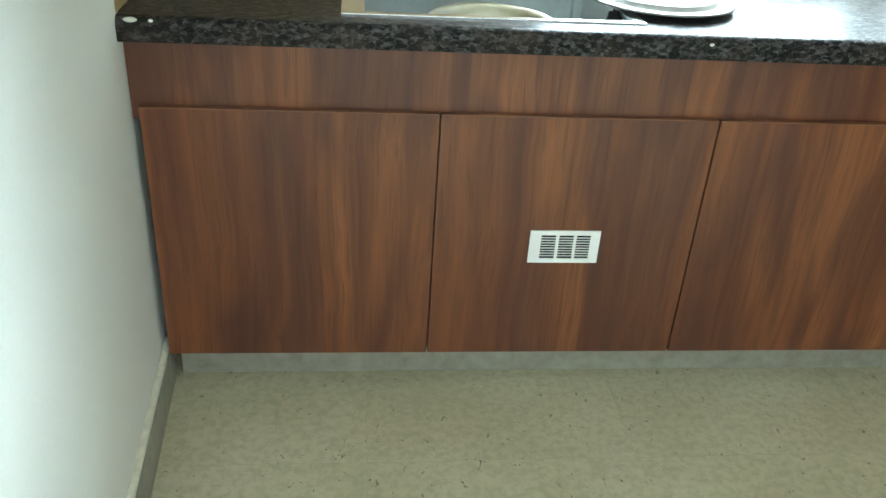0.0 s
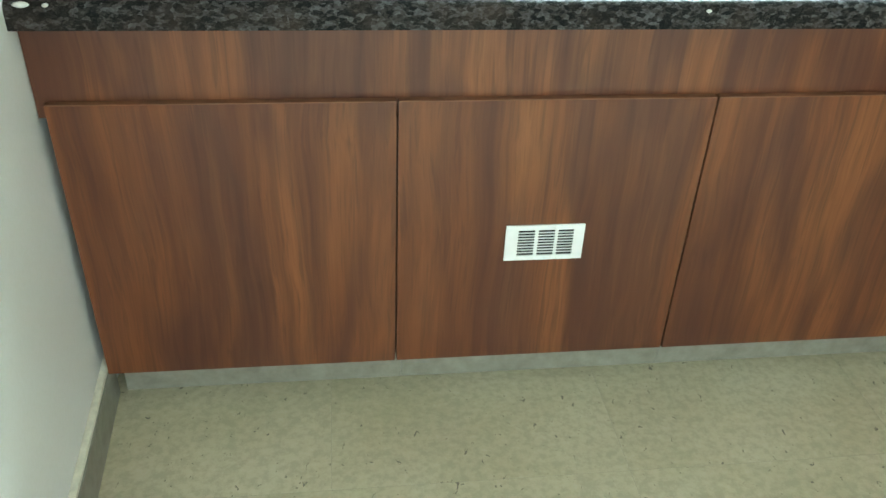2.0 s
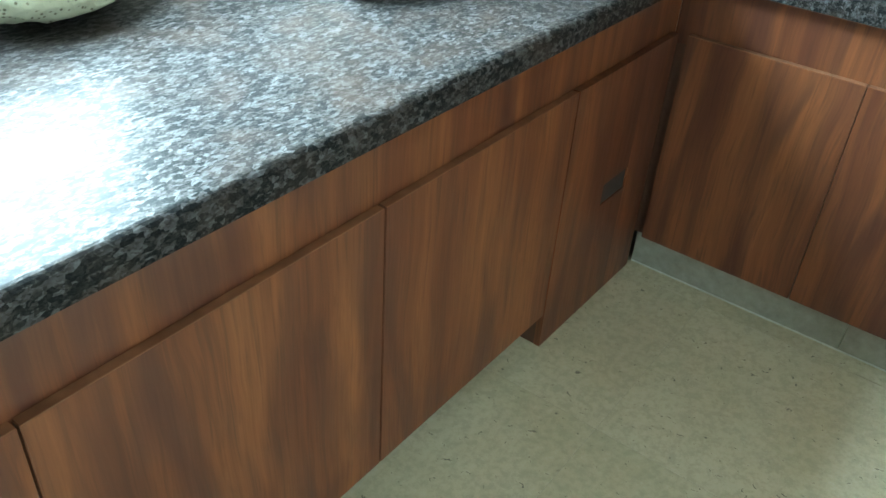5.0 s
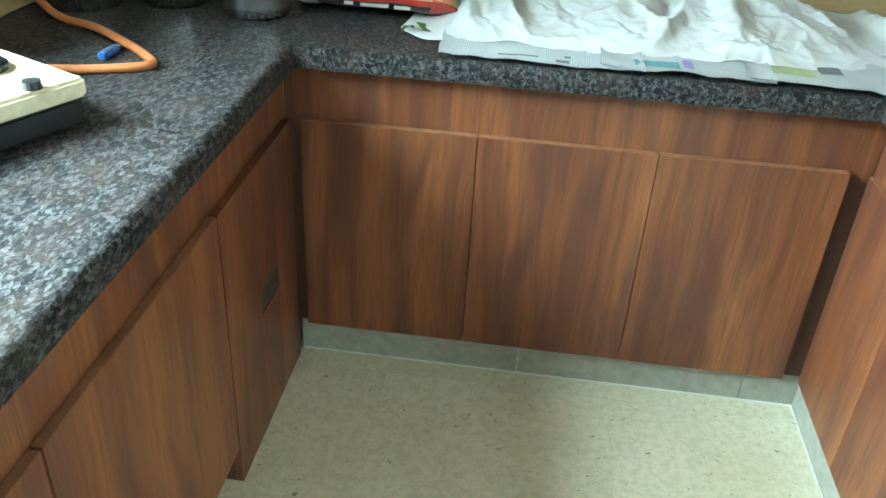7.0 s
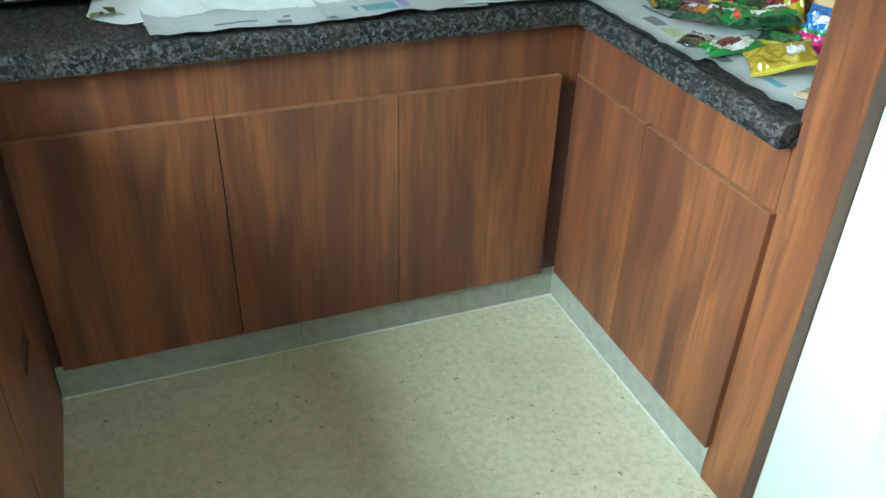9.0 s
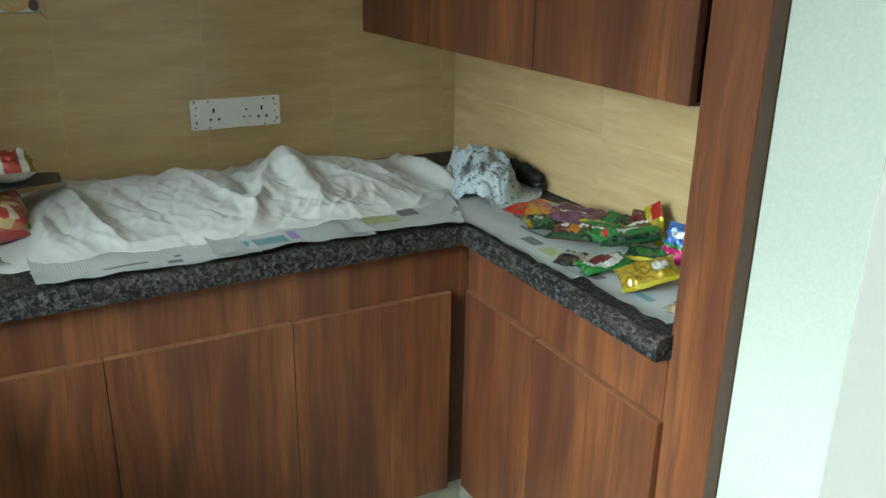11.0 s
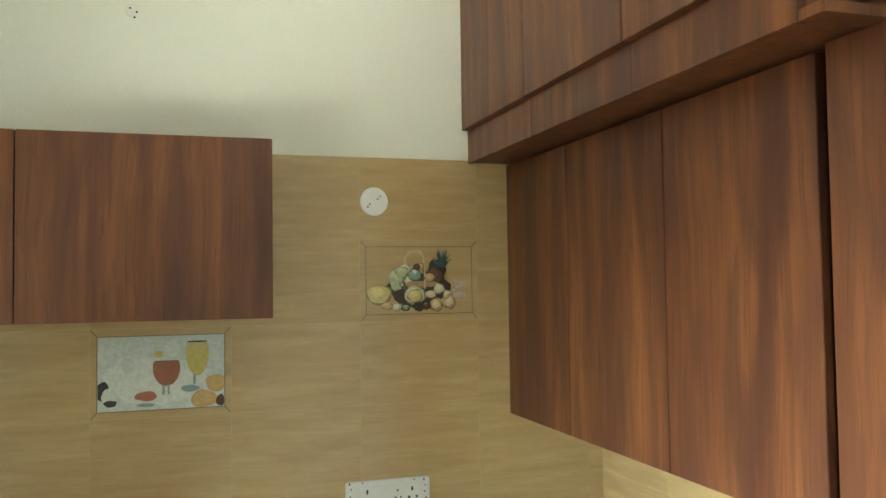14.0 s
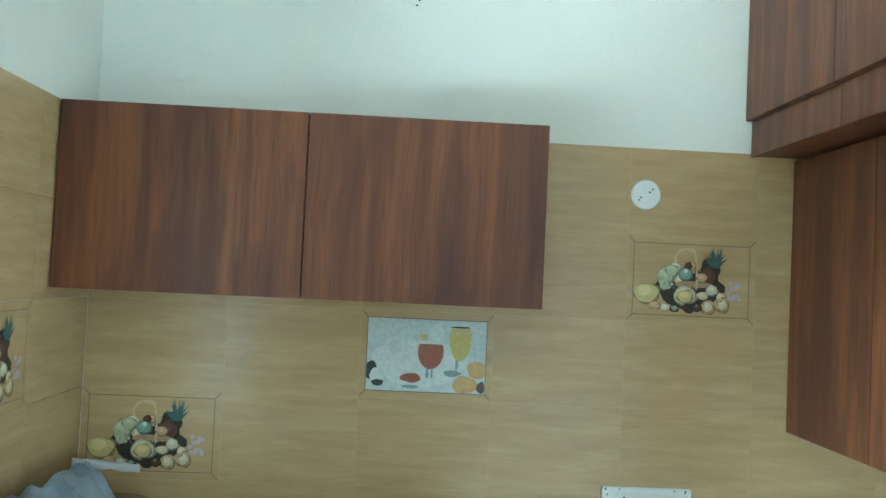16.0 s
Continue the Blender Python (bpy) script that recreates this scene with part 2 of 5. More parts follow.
def lathe(profile, centre, segs=48, mat=0):
    """A turned shape from (radius, height) pairs about a vertical axis at centre."""
    bm = bmesh.new()
    rings = []
    for r, h in profile:
        if r < 1e-5:
            rings.append([bm.verts.new((centre[0], centre[1], centre[2] + h))])
        else:
            rings.append([bm.verts.new((centre[0] + r * math.cos(a), centre[1] + r * math.sin(a), centre[2] + h)) for a in (2 * math.pi * k / segs for k in range(segs))])
    for a, b in zip(rings, rings[1:]):
        for k in range(segs):
            i, j = k % segs, (k + 1) % segs
            vs = [a[i % len(a)], a[j % len(a)], b[j % len(b)], b[i % len(b)]]
            vs = list(dict.fromkeys(vs))
            if len(vs) > 2:
                bm.faces.new(vs).material_index = mat
    bmesh.ops.recalc_face_normals(bm, faces=bm.faces)
    return bm


def tube(points, r, segs=10):
    """A round tube along points."""
    bm = bmesh.new()
    pts = [Vector(p) for p in points]
    rings = []
    for i, p in enumerate(pts):
        d = (pts[min(i + 1, len(pts) - 1)] - pts[max(i - 1, 0)]).normalized()
        u = d.cross(Vector((0, 0, 1)))
        u = u.normalized() if u.length > 1e-3 else Vector((1, 0, 0))
        v = d.cross(u)
        rings.append([bm.verts.new(p + r * (math.cos(a) * u + math.sin(a) * v)) for a in (2 * math.pi * k / segs for k in range(segs))])
    for a, b in zip(rings, rings[1:]):
        for k in range(segs):
            bm.faces.new((a[k], a[(k + 1) % segs], b[(k + 1) % segs], b[k]))
    bm.faces.new(rings[0])
    bm.faces.new(rings[-1])
    bmesh.ops.recalc_face_normals(bm, faces=bm.faces)
    return bm


def smooth_path(keys, n=8):
    """A Catmull-Rom line through keys."""
    k = [Vector(p) for p in keys]
    k = [2 * k[0] - k[1]] + k + [2 * k[-1] - k[-2]]
    out = []
    for a, b, c, d in zip(k, k[1:], k[2:], k[3:]):
        for i in range(n):
            t = i / n
            out.append(0.5 * (2 * b + (c - a) * t + (2 * a - 5 * b + 4 * c - d) * t * t + (3 * b - a - 3 * c + d) * t * t * t))
    return out + [k[-2]]


# ---- plan (metres) ----
WEST, NORTH, EAST, SOUTH = 0.03, 0.68, 3.655, -1.69
FRONT_N, FRONT_E, FRONT_S = 0.0, 2.94, -1.328  # faces of the base doors
KICK_H, DOOR_TOP, SLAB_LOW, SLAB_TOP = 0.105, 0.70, 0.834, 0.881
PIER_X0, PIER_X1, PIER_Y = 1.905, 2.1, -1.38
ROOM_Y, ROOM_H = -3.6, 2.9
TILE_TOP = 2.104

# ---- structure ----
floor = solid("floor", box(-0.2, 3.9, -3.8, 0.9, -0.12, -0.0006), FLOOR_GROUT, "greenish beige speckled ceramic tile floor", "floor", "structure")
ceiling = solid("ceiling", box(-0.2, 3.9, -3.8, 0.9, ROOM_H, ROOM_H + 0.12), CEIL, "plain white painted ceiling", "ceiling", "structure")
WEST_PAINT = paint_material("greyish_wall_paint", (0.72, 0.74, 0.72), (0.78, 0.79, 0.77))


def askew(bm):
    """Lean the west wall's face into the room towards the south: it does not run square to the cabinets."""
    for v in bm.verts:
        if v.co.x > WEST - 0.01:
            v.co.x += 0.055 * max(0.0, 0.06 - v.co.y)
    return bm


bm = box(WEST - 0.2, WEST, 0.06, 0.9, 0, ROOM_H)
box(WEST - 0.2, WEST, -2.75, 0.06, 0, ROOM_H, bm=bm)
box(WEST - 0.2, WEST, -3.8, -3.45, 0, ROOM_H, bm=bm)
box(WEST - 0.2, WEST, -3.45, -2.75, 2.1, ROOM_H, bm=bm)
askew(bm)
wall_west = solid("wall_west", bm, WEST_PAINT, "greyish white painted wall beside the cabinets", "wall", "structure")
wall_east = solid("wall_east", box(EAST + 0.008, EAST + 0.2, SOUTH - 0.2, 0.9, 0, ROOM_H), PAINT, "white painted wall, tiled beige up to the cabinets", "wall", "structure")
bm = box(PIER_X1, EAST + 0.008, SOUTH - 0.2, SOUTH - 0.008, 0, ROOM_H)
wall_south = solid("wall_south", bm, PAINT, "painted wall tiled beige behind the worktop", "wall", "structure")
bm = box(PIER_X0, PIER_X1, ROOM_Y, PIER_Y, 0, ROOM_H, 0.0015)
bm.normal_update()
# daylight on the west side is put into its lighter colour
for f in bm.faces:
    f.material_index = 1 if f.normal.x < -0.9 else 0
wall_pier = solid("wall_pier", bm, (PIER_DIMMED, WEST_PAINT), "pale green wall end dimmed in colour, side coloured lighter for daylight", "wall", "structure")
WIN_X0, WIN_X1, WIN_Z0, WIN_Z1 = 0.98, 2.42, 1.06, 2.1
bm = box(WEST, WIN_X0, NORTH + 0.008, 0.9, 0, ROOM_H)
box(WIN_X1, EAST + 0.008, NORTH + 0.008, 0.9, 0, ROOM_H, bm=bm)
box(WIN_X0, WIN_X1, NORTH + 0.008, 0.9, 0, WIN_Z0, bm=bm)
box(WIN_X0, WIN_X1, NORTH + 0.008, 0.9, WIN_Z1, ROOM_H, bm=bm)
wall_north = solid("wall_north", bm, PAINT, "white painted wall, tiled beige, with a window over the sink", "wall", "structure")
bm = box(WEST, 0.2, ROOM_Y - 0.15, ROOM_Y, 0, ROOM_H)
box(1.7, PIER_X1, ROOM_Y - 0.15, ROOM_Y, 0, ROOM_H, bm=bm)
box(0.2, 1.7, ROOM_Y - 0.15, ROOM_Y, 2.35, ROOM_H, bm=bm)
wall_back = solid("wall_back", bm, PAINT, "plain painted wall with an open doorway", "wall", "structure")

# window in the north wall
window_1 = empty("window_1", ((WIN_X0 + WIN_X1) / 2, 0.8, WIN_Z0), "aluminium sliding window above the sink", "window", kind="structure")
ALU = plain("grey_aluminium_frame", (0.42, 0.43, 0.43), 0.4, 0.6)
for x0, x1 in ((WIN_X0, WIN_X0 + 0.05), (1.42, 1.48), (1.92, 1.98), (WIN_X1 - 0.05, WIN_X1)):
    part("window_frame", box(x0, x1, 0.78, 0.83, WIN_Z0, WIN_Z1, 0.003), ALU, window_1)
for z0, z1 in ((WIN_Z0, WIN_Z0 + 0.05), (WIN_Z1 - 0.05, WIN_Z1)):
    part("window_frame", box(WIN_X0 + 0.05, WIN_X1 - 0.05, 0.782, 0.828, z0, z1, 0.003), ALU, window_1)
part("window_sill", box(WIN_X0, WIN_X1, NORTH - 0.01, 0.78, WIN_Z0 - 0.02, WIN_Z0 - 0.002, 0.003), GRANITE, window_1)

# skirting along the west wall
CREAM = plain("cream_edge", (0.72, 0.70, 0.58), 0.6)
for k in range(5):
    y1 = 0.06 - 0.6 * k
    solid("baseboard", askew(box(WEST, WEST + 0.016, max(-2.749, y1 - 0.598), y1, 0, 0.1, 0.001)), KICK, "grey tile skirting along the painted wall", "skirting", "structure", at=(WEST, y1, 0))
solid("trim", askew(box(WEST, WEST + 0.014, -2.749, 0.06, 0.1, 0.112, 0.002)), CREAM, "cream grout edge on top of the skirting", "trim", "structure")


# ---- base cabinets ----
def panel(axis, a0, a1, z0, z1, face, thick, bevel=0.0012):
    """A board whose face lies at y (axis x) or x (axis y) = face; thick points away from the room."""
    if axis == "x":
        return box(a0, a1, face, face + thick, z0, z1, bevel)
    return box(face, face + thick, a0, a1, z0, z1, bevel)


def base_cabinet(axis, a0, a1, face, depth, label, group, top=SLAB_LOW - 0.006, gap=0.0009):
    """A carcass with one overlay door; depth is signed, away from the room."""
    s = 1 if depth > 0 else -1
    mid = (a0 + a1) / 2
    at = (mid, face + depth / 2, KICK_H) if axis == "x" else (face + depth / 2, mid, KICK_H)
    cab = empty("base_cabinet", at, label, "cabinet", group)
    part("body", panel(axis, a0, a1, KICK_H + 0.002, top, face + s * 0.022, depth - s * 0.03, 0), CARCASS, cab)
    door = part("door", panel(axis, a0 + gap, a1 - gap, KICK_H, DOOR_TOP, face, s * 0.0175), WOOD, cab)
    # lighter strip on the top edge stands in for overhead light
    part("edge_band", panel(axis, a0 + 0.003, a1 - 0.003, DOOR_TOP - 0.0016, DOOR_TOP + 0.0006, face + s * 0.0006, s * 0.0164, 0.0003), LIT_EDGE, door, "edge band coloured lighter for light from above")
    return cab


NORTH_RUN = "base cabinets under the sink worktop"
EAST_RUN = "base cabinets of the middle run"
edges = (0.050, 0.643, 1.232, 1.841, 2.452)
cabs = [base_cabinet("x", a, b, FRONT_N, 0.62, "walnut laminate base cabinet with a plain handleless door", NORTH_RUN, 0.66 if a < 1.2 else SLAB_LOW - 0.006, 0.0017 if a < 1.5 else 0.0009) for a, b in zip(edges, edges[1:])]
vented = tagged(cabs[1], "walnut laminate sink cabinet with a small white vent grille")

# vent grille in the second door
vx0, vx1, vz0, vz1 = 0.857, 1.0155, 0.3565, 0.4375
bm = bmesh.new()
cols = ((0.16, 0.37), (0.415, 0.625), (0.665, 0.865))
xs = [vx0] + [vx0 + (vx1 - vx0) * f for c in cols for f in c] + [vx1]
for a, b in zip(xs[::2], xs[1::2]):
    box(a, b, -0.004, -0.0005, vz0, vz1, 0.0004, bm)
for a, b in cols:
    x0, x1 = vx0 + (vx1 - vx0) * a, vx0 + (vx1 - vx0) * b
    box(x0, x1, -0.004, -0.0005, vz0, vz0 + 0.011, 0, bm)
    box(x0, x1, -0.004, -0.0005, vz1 - 0.011, vz1, 0, bm)
vent = part("vent_grille", bm, PLASTIC, vented, "white plastic vent grille")
# near-black sheet stands in for the shade inside the slots
part("backing", box(vx0 + 0.01, vx1 - 0.01, -0.0012, -0.0003, vz0 + 0.006, vz1 - 0.006), SLOT_SHADE, vent)
for a, b in cols:
    x0, x1 = vx0 + (vx1 - vx0) * a, vx0 + (vx1 - vx0) * b
    for k in range(8):
        z = vz0 + 0.011 + 0.059 * (k + 1) / 9
        part("slat", box(x0, x1, -0.0038, -0.0016, z - 0.0009, z + 0.0009), PLASTIC, vent)

# the filler that stands on the floor, with a dark square cut-out
hx0, hx1, hz0, hz1 = 2.662, 2.79, 0.326, 0.386
fill = empty("end_panel", (2.69, 0.3, 0), "walnut laminate filler panel with a dark cut-out hole", "cabinet")
for n, b in (("board", (2.455, hx0, 0, DOOR_TOP)), ("board", (hx1, 2.936, 0, DOOR_TOP)), ("board", (hx0, hx1, 0, hz0)), ("board", (hx0, hx1, hz1, DOOR_TOP))):
    part(n, box(b[0], b[1], 0.0, 0.0175, b[2], b[3]), WOOD, fill)
part("return", box(2.455, 2.472, 0.0176, 0.2, 0.001, KICK_H + 0.001), CARCASS, fill)
part("backing", box(hx0, hx1, 0.004, 0.016, hz0, hz1), GREY_DARK, fill, "dark grey plate behind the cut-out")

solid("fascia_panel", box(WEST + 0.004, 2.957, 0.0182, 0.036, DOOR_TOP - 0.03, SLAB_LOW), WOOD, "walnut laminate fascia strip under the sink worktop", "fascia", at=(1.5, 0.02, DOOR_TOP))
solid("fascia_panel", box(2.958, 2.976, -1.345, 0.018, DOOR_TOP - 0.03, SLAB_LOW), WOOD, "walnut laminate fascia strip under the middle worktop", "fascia", at=(2.96, -0.6, DOOR_TOP))
solid("fascia_panel", box(2.224, 2.957, -1.364, -1.346, DOOR_TOP - 0.03, SLAB_LOW), WOOD, "walnut laminate fascia strip under the short worktop", "fascia", at=(2.6, -1.35, DOOR_TOP))

yed = (-0.022, -0.447, -0.864, -1.29)
for a, b in zip(yed, yed[1:]):
    base_cabinet("y", b, a, FRONT_E, 0.68, "walnut laminate base cabinet, plain door, middle run", EAST_RUN)
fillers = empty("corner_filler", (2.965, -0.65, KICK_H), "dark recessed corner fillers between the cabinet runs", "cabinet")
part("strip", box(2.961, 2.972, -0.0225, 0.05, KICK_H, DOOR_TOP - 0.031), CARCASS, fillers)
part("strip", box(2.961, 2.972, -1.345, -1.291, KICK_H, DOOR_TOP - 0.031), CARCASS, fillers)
for a, b in ((2.214, 2.622), (2.622, 2.937)):
    base_cabinet("x", a, b, FRONT_S, -0.33, "walnut laminate base cabinet, plain door, short run", "base cabinets of the short run")

# tall end panel
tall = empty("tall_end_panel", (2.17, -1.5, 0), "tall walnut laminate end panel closing the cabinets", "panel")
part("board", box(2.101, 2.2225, -1.68, -1.345, 0, 2.092, 0.0015), WOOD, tall)
part("edge_band", box(2.1002, 2.1008, -1.378, -1.347, 0.001, 2.09), EDGE_DARK, tall, "darker edge band")

# toe kicks
for k in range(5):
    solid("toe_kick", box(0.06 + 0.6 * k, min(0.06 + 0.6 * k + 0.5993, 2.455), 0.066, 0.078, 0, KICK_H + 0.002), KICK, "grey tiled toe kick under the base cabinets", "toe kick", "structure", at=(0.06 + 0.6 * k, 0.07, 0))
for y1, y0 in ((0.0, -0.6), (-0.602, -1.202), (-1.204, -1.345)):
    solid("toe_kick", box(2.968, 2.98, y0, y1, 0, KICK_H + 0.001), KICK, "grey tiled toe kick under the base cabinets", "toe kick", "structure", at=(2.97, y0, 0))
solid("toe_kick", box(2.224, 2.968, -1.358, -1.346, 0, KICK_H + 0.001), KICK, "grey tiled toe kick under the base cabinets", "toe kick", "structure", at=(2.6, -1.35, 0))
WHITE_GROUT = plain("white_grout", (0.52, 0.53, 0.48), 0.8)
gl = bmesh.new()
box(2.964, 2.968, -1.345, 0.0, -0.002, 0.003, 0.001, gl)
box(2.224, 2.966, -1.346, -1.3415, -0.002, 0.004, 0.001, gl)
solid("trim", gl, WHITE_GROUT, "white grout line along the toe kicks", "trim", "structure")

# ---- worktop: one granite slab in a U, with a sink cut-out ----
SX0, SX1, SY0, SY1 = 0.448, 1.052, 0.056, 0.50


def bullnose(p, q, inward, top, low, r=0.02, segs=6):
    """A rounded nose along p-q (plan points); inward points into the slab."""
    bm = bmesh.new()
    prof = [(0.03, low)]
    prof.append((0.0, low + 0.001))
    for k in range(segs + 1):
        a = math.pi / 2 * k / segs
        prof.append((r - r * math.cos(a), top - r + r * math.sin(a)))
    prof.append((0.03, top))
    rows = []
    for e in (p, q):
        rows.append([bm.verts.new((e[0] + inward[0] * d, e[1] + inward[1] * d, z)) for d, z in prof])
    for i in range(len(prof) - 1):
        bm.faces.new((rows[0][i], rows[0][i + 1], rows[1][i + 1], rows[1][i]))
    bm.faces.new(rows[0]), bm.faces.new(rows[1])
    bmesh.ops.recalc_face_normals(bm, faces=bm.faces)
    return bm


wt = empty("worktop", (1.8, 0.3, SLAB_LOW), "polished dark speckled granite worktop in a U shape", "worktop")
NE, EE, SE = -0.022, 2.918, -1.306
for x0, x1, y0, y1 in ((WEST, SX0, NE + 0.03, NORTH), (SX0, SX1, NE + 0.03, SY0), (SX0, SX1, SY1, NORTH), (SX1, EE + 0.03, NE + 0.03, NORTH)):
    part("slab", box(x0, x1, y0, y1, SLAB_LOW, SLAB_TOP), GRANITE, wt)
part("slab", box(EE + 0.03, EAST, SE - 0.03, NORTH, SLAB_LOW, SLAB_TOP), GRANITE, wt)
part("slab", box(2.216, EAST, SOUTH, SE - 0.03, SLAB_LOW, SLAB_TOP), GRANITE, wt)
nose = bullnose((WEST, NE), (EE + 0.03, NE), (0, 1), SLAB_TOP, SLAB_LOW)
part("front_edge", nose, GRANITE, wt)
part("front_edge", bullnose((EE, NE + 0.03), (EE, SE - 0.03), (1, 0), SLAB_TOP, SLAB_LOW), GRANITE, wt)
part("front_edge", bullnose((EE + 0.03, SE), (2.216, SE), (0, -1), SLAB_TOP, SLAB_LOW), GRANITE, wt)
part("joint", box(EE + 0.004, EE + 0.006, SE - 0.012, SE + 0.002, SLAB_LOW, SLAB_TOP - 0.012), WHITE_GROUT, wt, "white joint filler at the corner")

# ---- wall cabinets ----
WALL_E = "wall cabinets over the middle worktop"
for a, b in ((0.047, 0.676), (-0.577, 0.047)):
    c = empty("wall_cabinet", (3.5, (a + b) / 2, 1.623), "walnut laminate wall cabinet with a plain door", "cabinet", WALL_E)
    part("body", box(3.397, EAST - 0.001, a, b, 1.626, 2.1), WOOD, c)
    part("door", box(3.377, 3.395, a + 0.0015, b - 0.0015, 1.623, 2.102, 0.0012), WOOD, c)
for a, b in ((2.258, 2.728), (2.728, 3.213), (3.213, 3.652)):
    c = empty("wall_cabinet", ((a + b) / 2, -1.5, 1.288), "tall walnut laminate wall cabinet with a plain door", "cabinet", "wall cabinets over the short worktop")
    part("body", box(a + (0.012 if a < 2.3 else 0), b, SOUTH + 0.001, -1.377, 1.291, 2.092), CARCASS, c)
    part("door", box(a + 0.0012, b - 0.0012, -1.375, -1.357, 1.288, 2.088, 0.0012), WOOD, c)
    part("underside", box(a + (0.012 if a < 2.3 else 0), b, SOUTH + 0.001, -1.3765, 1.284, 1.2905, 0.0008), PALE_BOARD, c, "pale grey underside board")
LOFT = "loft cabinets under the ceiling"
for a, b in ((3.142, 3.653), (2.63, 3.142), (2.145, 2.63)):
    c = empty("loft_cabinet", ((a + b) / 2, -1.4, 2.094), "walnut laminate loft cabinet above the wall cabinets", "cabinet", LOFT)
    part("body", box(a, b, SOUTH + 0.001, -1.245, 2.0965, ROOM_H - 0.002), WOOD, c)
    part("rail", box(a, b, -1.244, -1.226, 2.094, 2.198, 0.001), WOOD, c)
    part("door", box(a + 0.0015, b - 0.0015, -1.244, -1.206, 2.2, ROOM_H - 0.004, 0.0012), WOOD, c)
solid("loft_shelf", box(2.092, 2.1445, PIER_Y + 0.001, -1.226, 2.094, 2.112, 0.001), WOOD, "short walnut laminate shelf at the loft end", "shelf", at=(2.13, -1.3, 2.094))

# ---- things on the north worktop ----
# steel sink set into the slab
sink = empty("sink", (0.76, 0.3, 0.69), "stainless steel kitchen sink set in the granite worktop", "sink")
bm = bmesh.new()
bmesh.ops.create_cube(bm, size=1.0, matrix=Matrix.Translation((0.7575, 0.2745, 0.782)) @ Matrix.Diagonal((0.542, 0.417, 0.196, 1)))
up = [e for e in bm.edges if abs(e.verts[0].co.z - e.verts[1].co.z) > 0.1]
bmesh.ops.bevel(bm, geom=up, offset=0.022, segments=4, affect="EDGES")
bmesh.ops.delete(bm, geom=[f for f in bm.faces if f.normal.z > 0.9], context="FACES")
bmesh.ops.reverse_faces(bm, faces=bm.faces)
bmesh.ops.solidify(bm, geom=bm.faces[:], thickness=-0.002)
part("basin", bm, STEEL, sink, smooth=False)
for x0, x1, y0, y1 in ((SX0 - 0.006, SX1 + 0.004, SY0 - 0.006, 0.068), (SX0 - 0.006, SX1 + 0.004, 0.481, SY1 + 0.006), (SX0 - 0.006, 0.4885, 0.068, 0.481), (1.0265, SX1 + 0.004, 0.068, 0.481)):
    part("rim", box(x0, x1, y0, y1, 0.8745, 0.8845, 0.001), STEEL_BRIGHT, sink)
part("drain", lathe([(0.0, 0.001), (0.03, 0.001), (0.036, 0.004), (0.042, 0.003), (0.043, 0.0)], (0.92, 0.3, 0.686), 24), STEEL_BRIGHT, sink, smooth=True)

# cooking pot standing in the sink
POT = [(0.0, 0.0), (0.095, 0.0), (0.112, 0.012), (0.122, 0.05), (0.124, 0.132), (0.131, 0.140), (0.141, 0.142), (0.1445, 0.138), (0.1425, 0.134), (0.1445, 0.1435), (0.139, 0.147), (0.128, 0.143), (0.119, 0.132), (0.117, 0.05), (0.108, 0.016), (0.092, 0.006), (0.0, 0.005)]
solid("cooking_pot", lathe(POT, (0.772, 0.252, 0.6875), 64), ALUMINIUM, "round cream aluminium cooking pot standing in the sink", "pot", at=(0.772, 0.252, 0.6875), smooth=True)

# lid lying over the sink's edge
solid("pot_lid", lathe([(0.0, 0.016), (0.116, 0.016), (0.122, 0.0175), (0.1255, 0.016), (0.129, 0.0075), (0.135, 0.0075), (0.160, 0.0095), (0.1635, 0.008), (0.164, 0.005), (0.160, 0.004), (0.134, 0.003), (0.128, 0.0), (0.0, 0.0)], (1.137, 0.236, 0.8895), 72), LID, "round pale aluminium lid lying across the sink edge", "lid", at=(1.137, 0.236, 0.8895), smooth=True)


def lump(centre, size, seed, rough=0.25, freq=2.5, level=4, flat=0.0):
    """A crumpled lump with a flattened foot."""
    bm = bmesh.new()
    bmesh.ops.create_icosphere(bm, subdivisions=level, radius=1.0)
    for v in bm.verts:
        d = v.co.normalized()
        r = 1.0
        for k, amp in ((1, 1.0), (2, 0.5), (4, 0.25)):
            n = noise.noise(d * freq * k + Vector((seed * 7.1, seed * 3.3, k)))
            r += rough * amp * (1.0 - 2.5 * abs(n))
        p = Vector((d.x * r * size[0], d.y * r * size[1], d.z * r * size[2]))
        p.z = max(p.z, -size[2] * (1 - flat)) if flat else p.z
        v.co = p + Vector(centre)
    low = min(v.co.z for v in bm.verts)
    bmesh.ops.translate(bm, verts=bm.verts, vec=(0, 0, centre[2] - size[2] * (1 - flat) - low) if flat else (0, 0, 0))
    return bm


CLOTH_BLACK = plain("black_scrubbing_cloth", (0.016, 0.017, 0.02), 0.85, 0.0, 0.3, 200)
bm = lump((1.04, 0.165, 0.85), (0.026, 0.042, 0.026), 3, 0.3, 2.0, 4)
solid("dish_cloth", bm, CLOTH_BLACK, "crumpled black scrubbing cloth on the sink edge", "cloth", at=(1.043, 0.165, 0.83), smooth=True)
HANDLE = plain("pale_wood_handle", (0.55, 0.46, 0.33), 0.5)
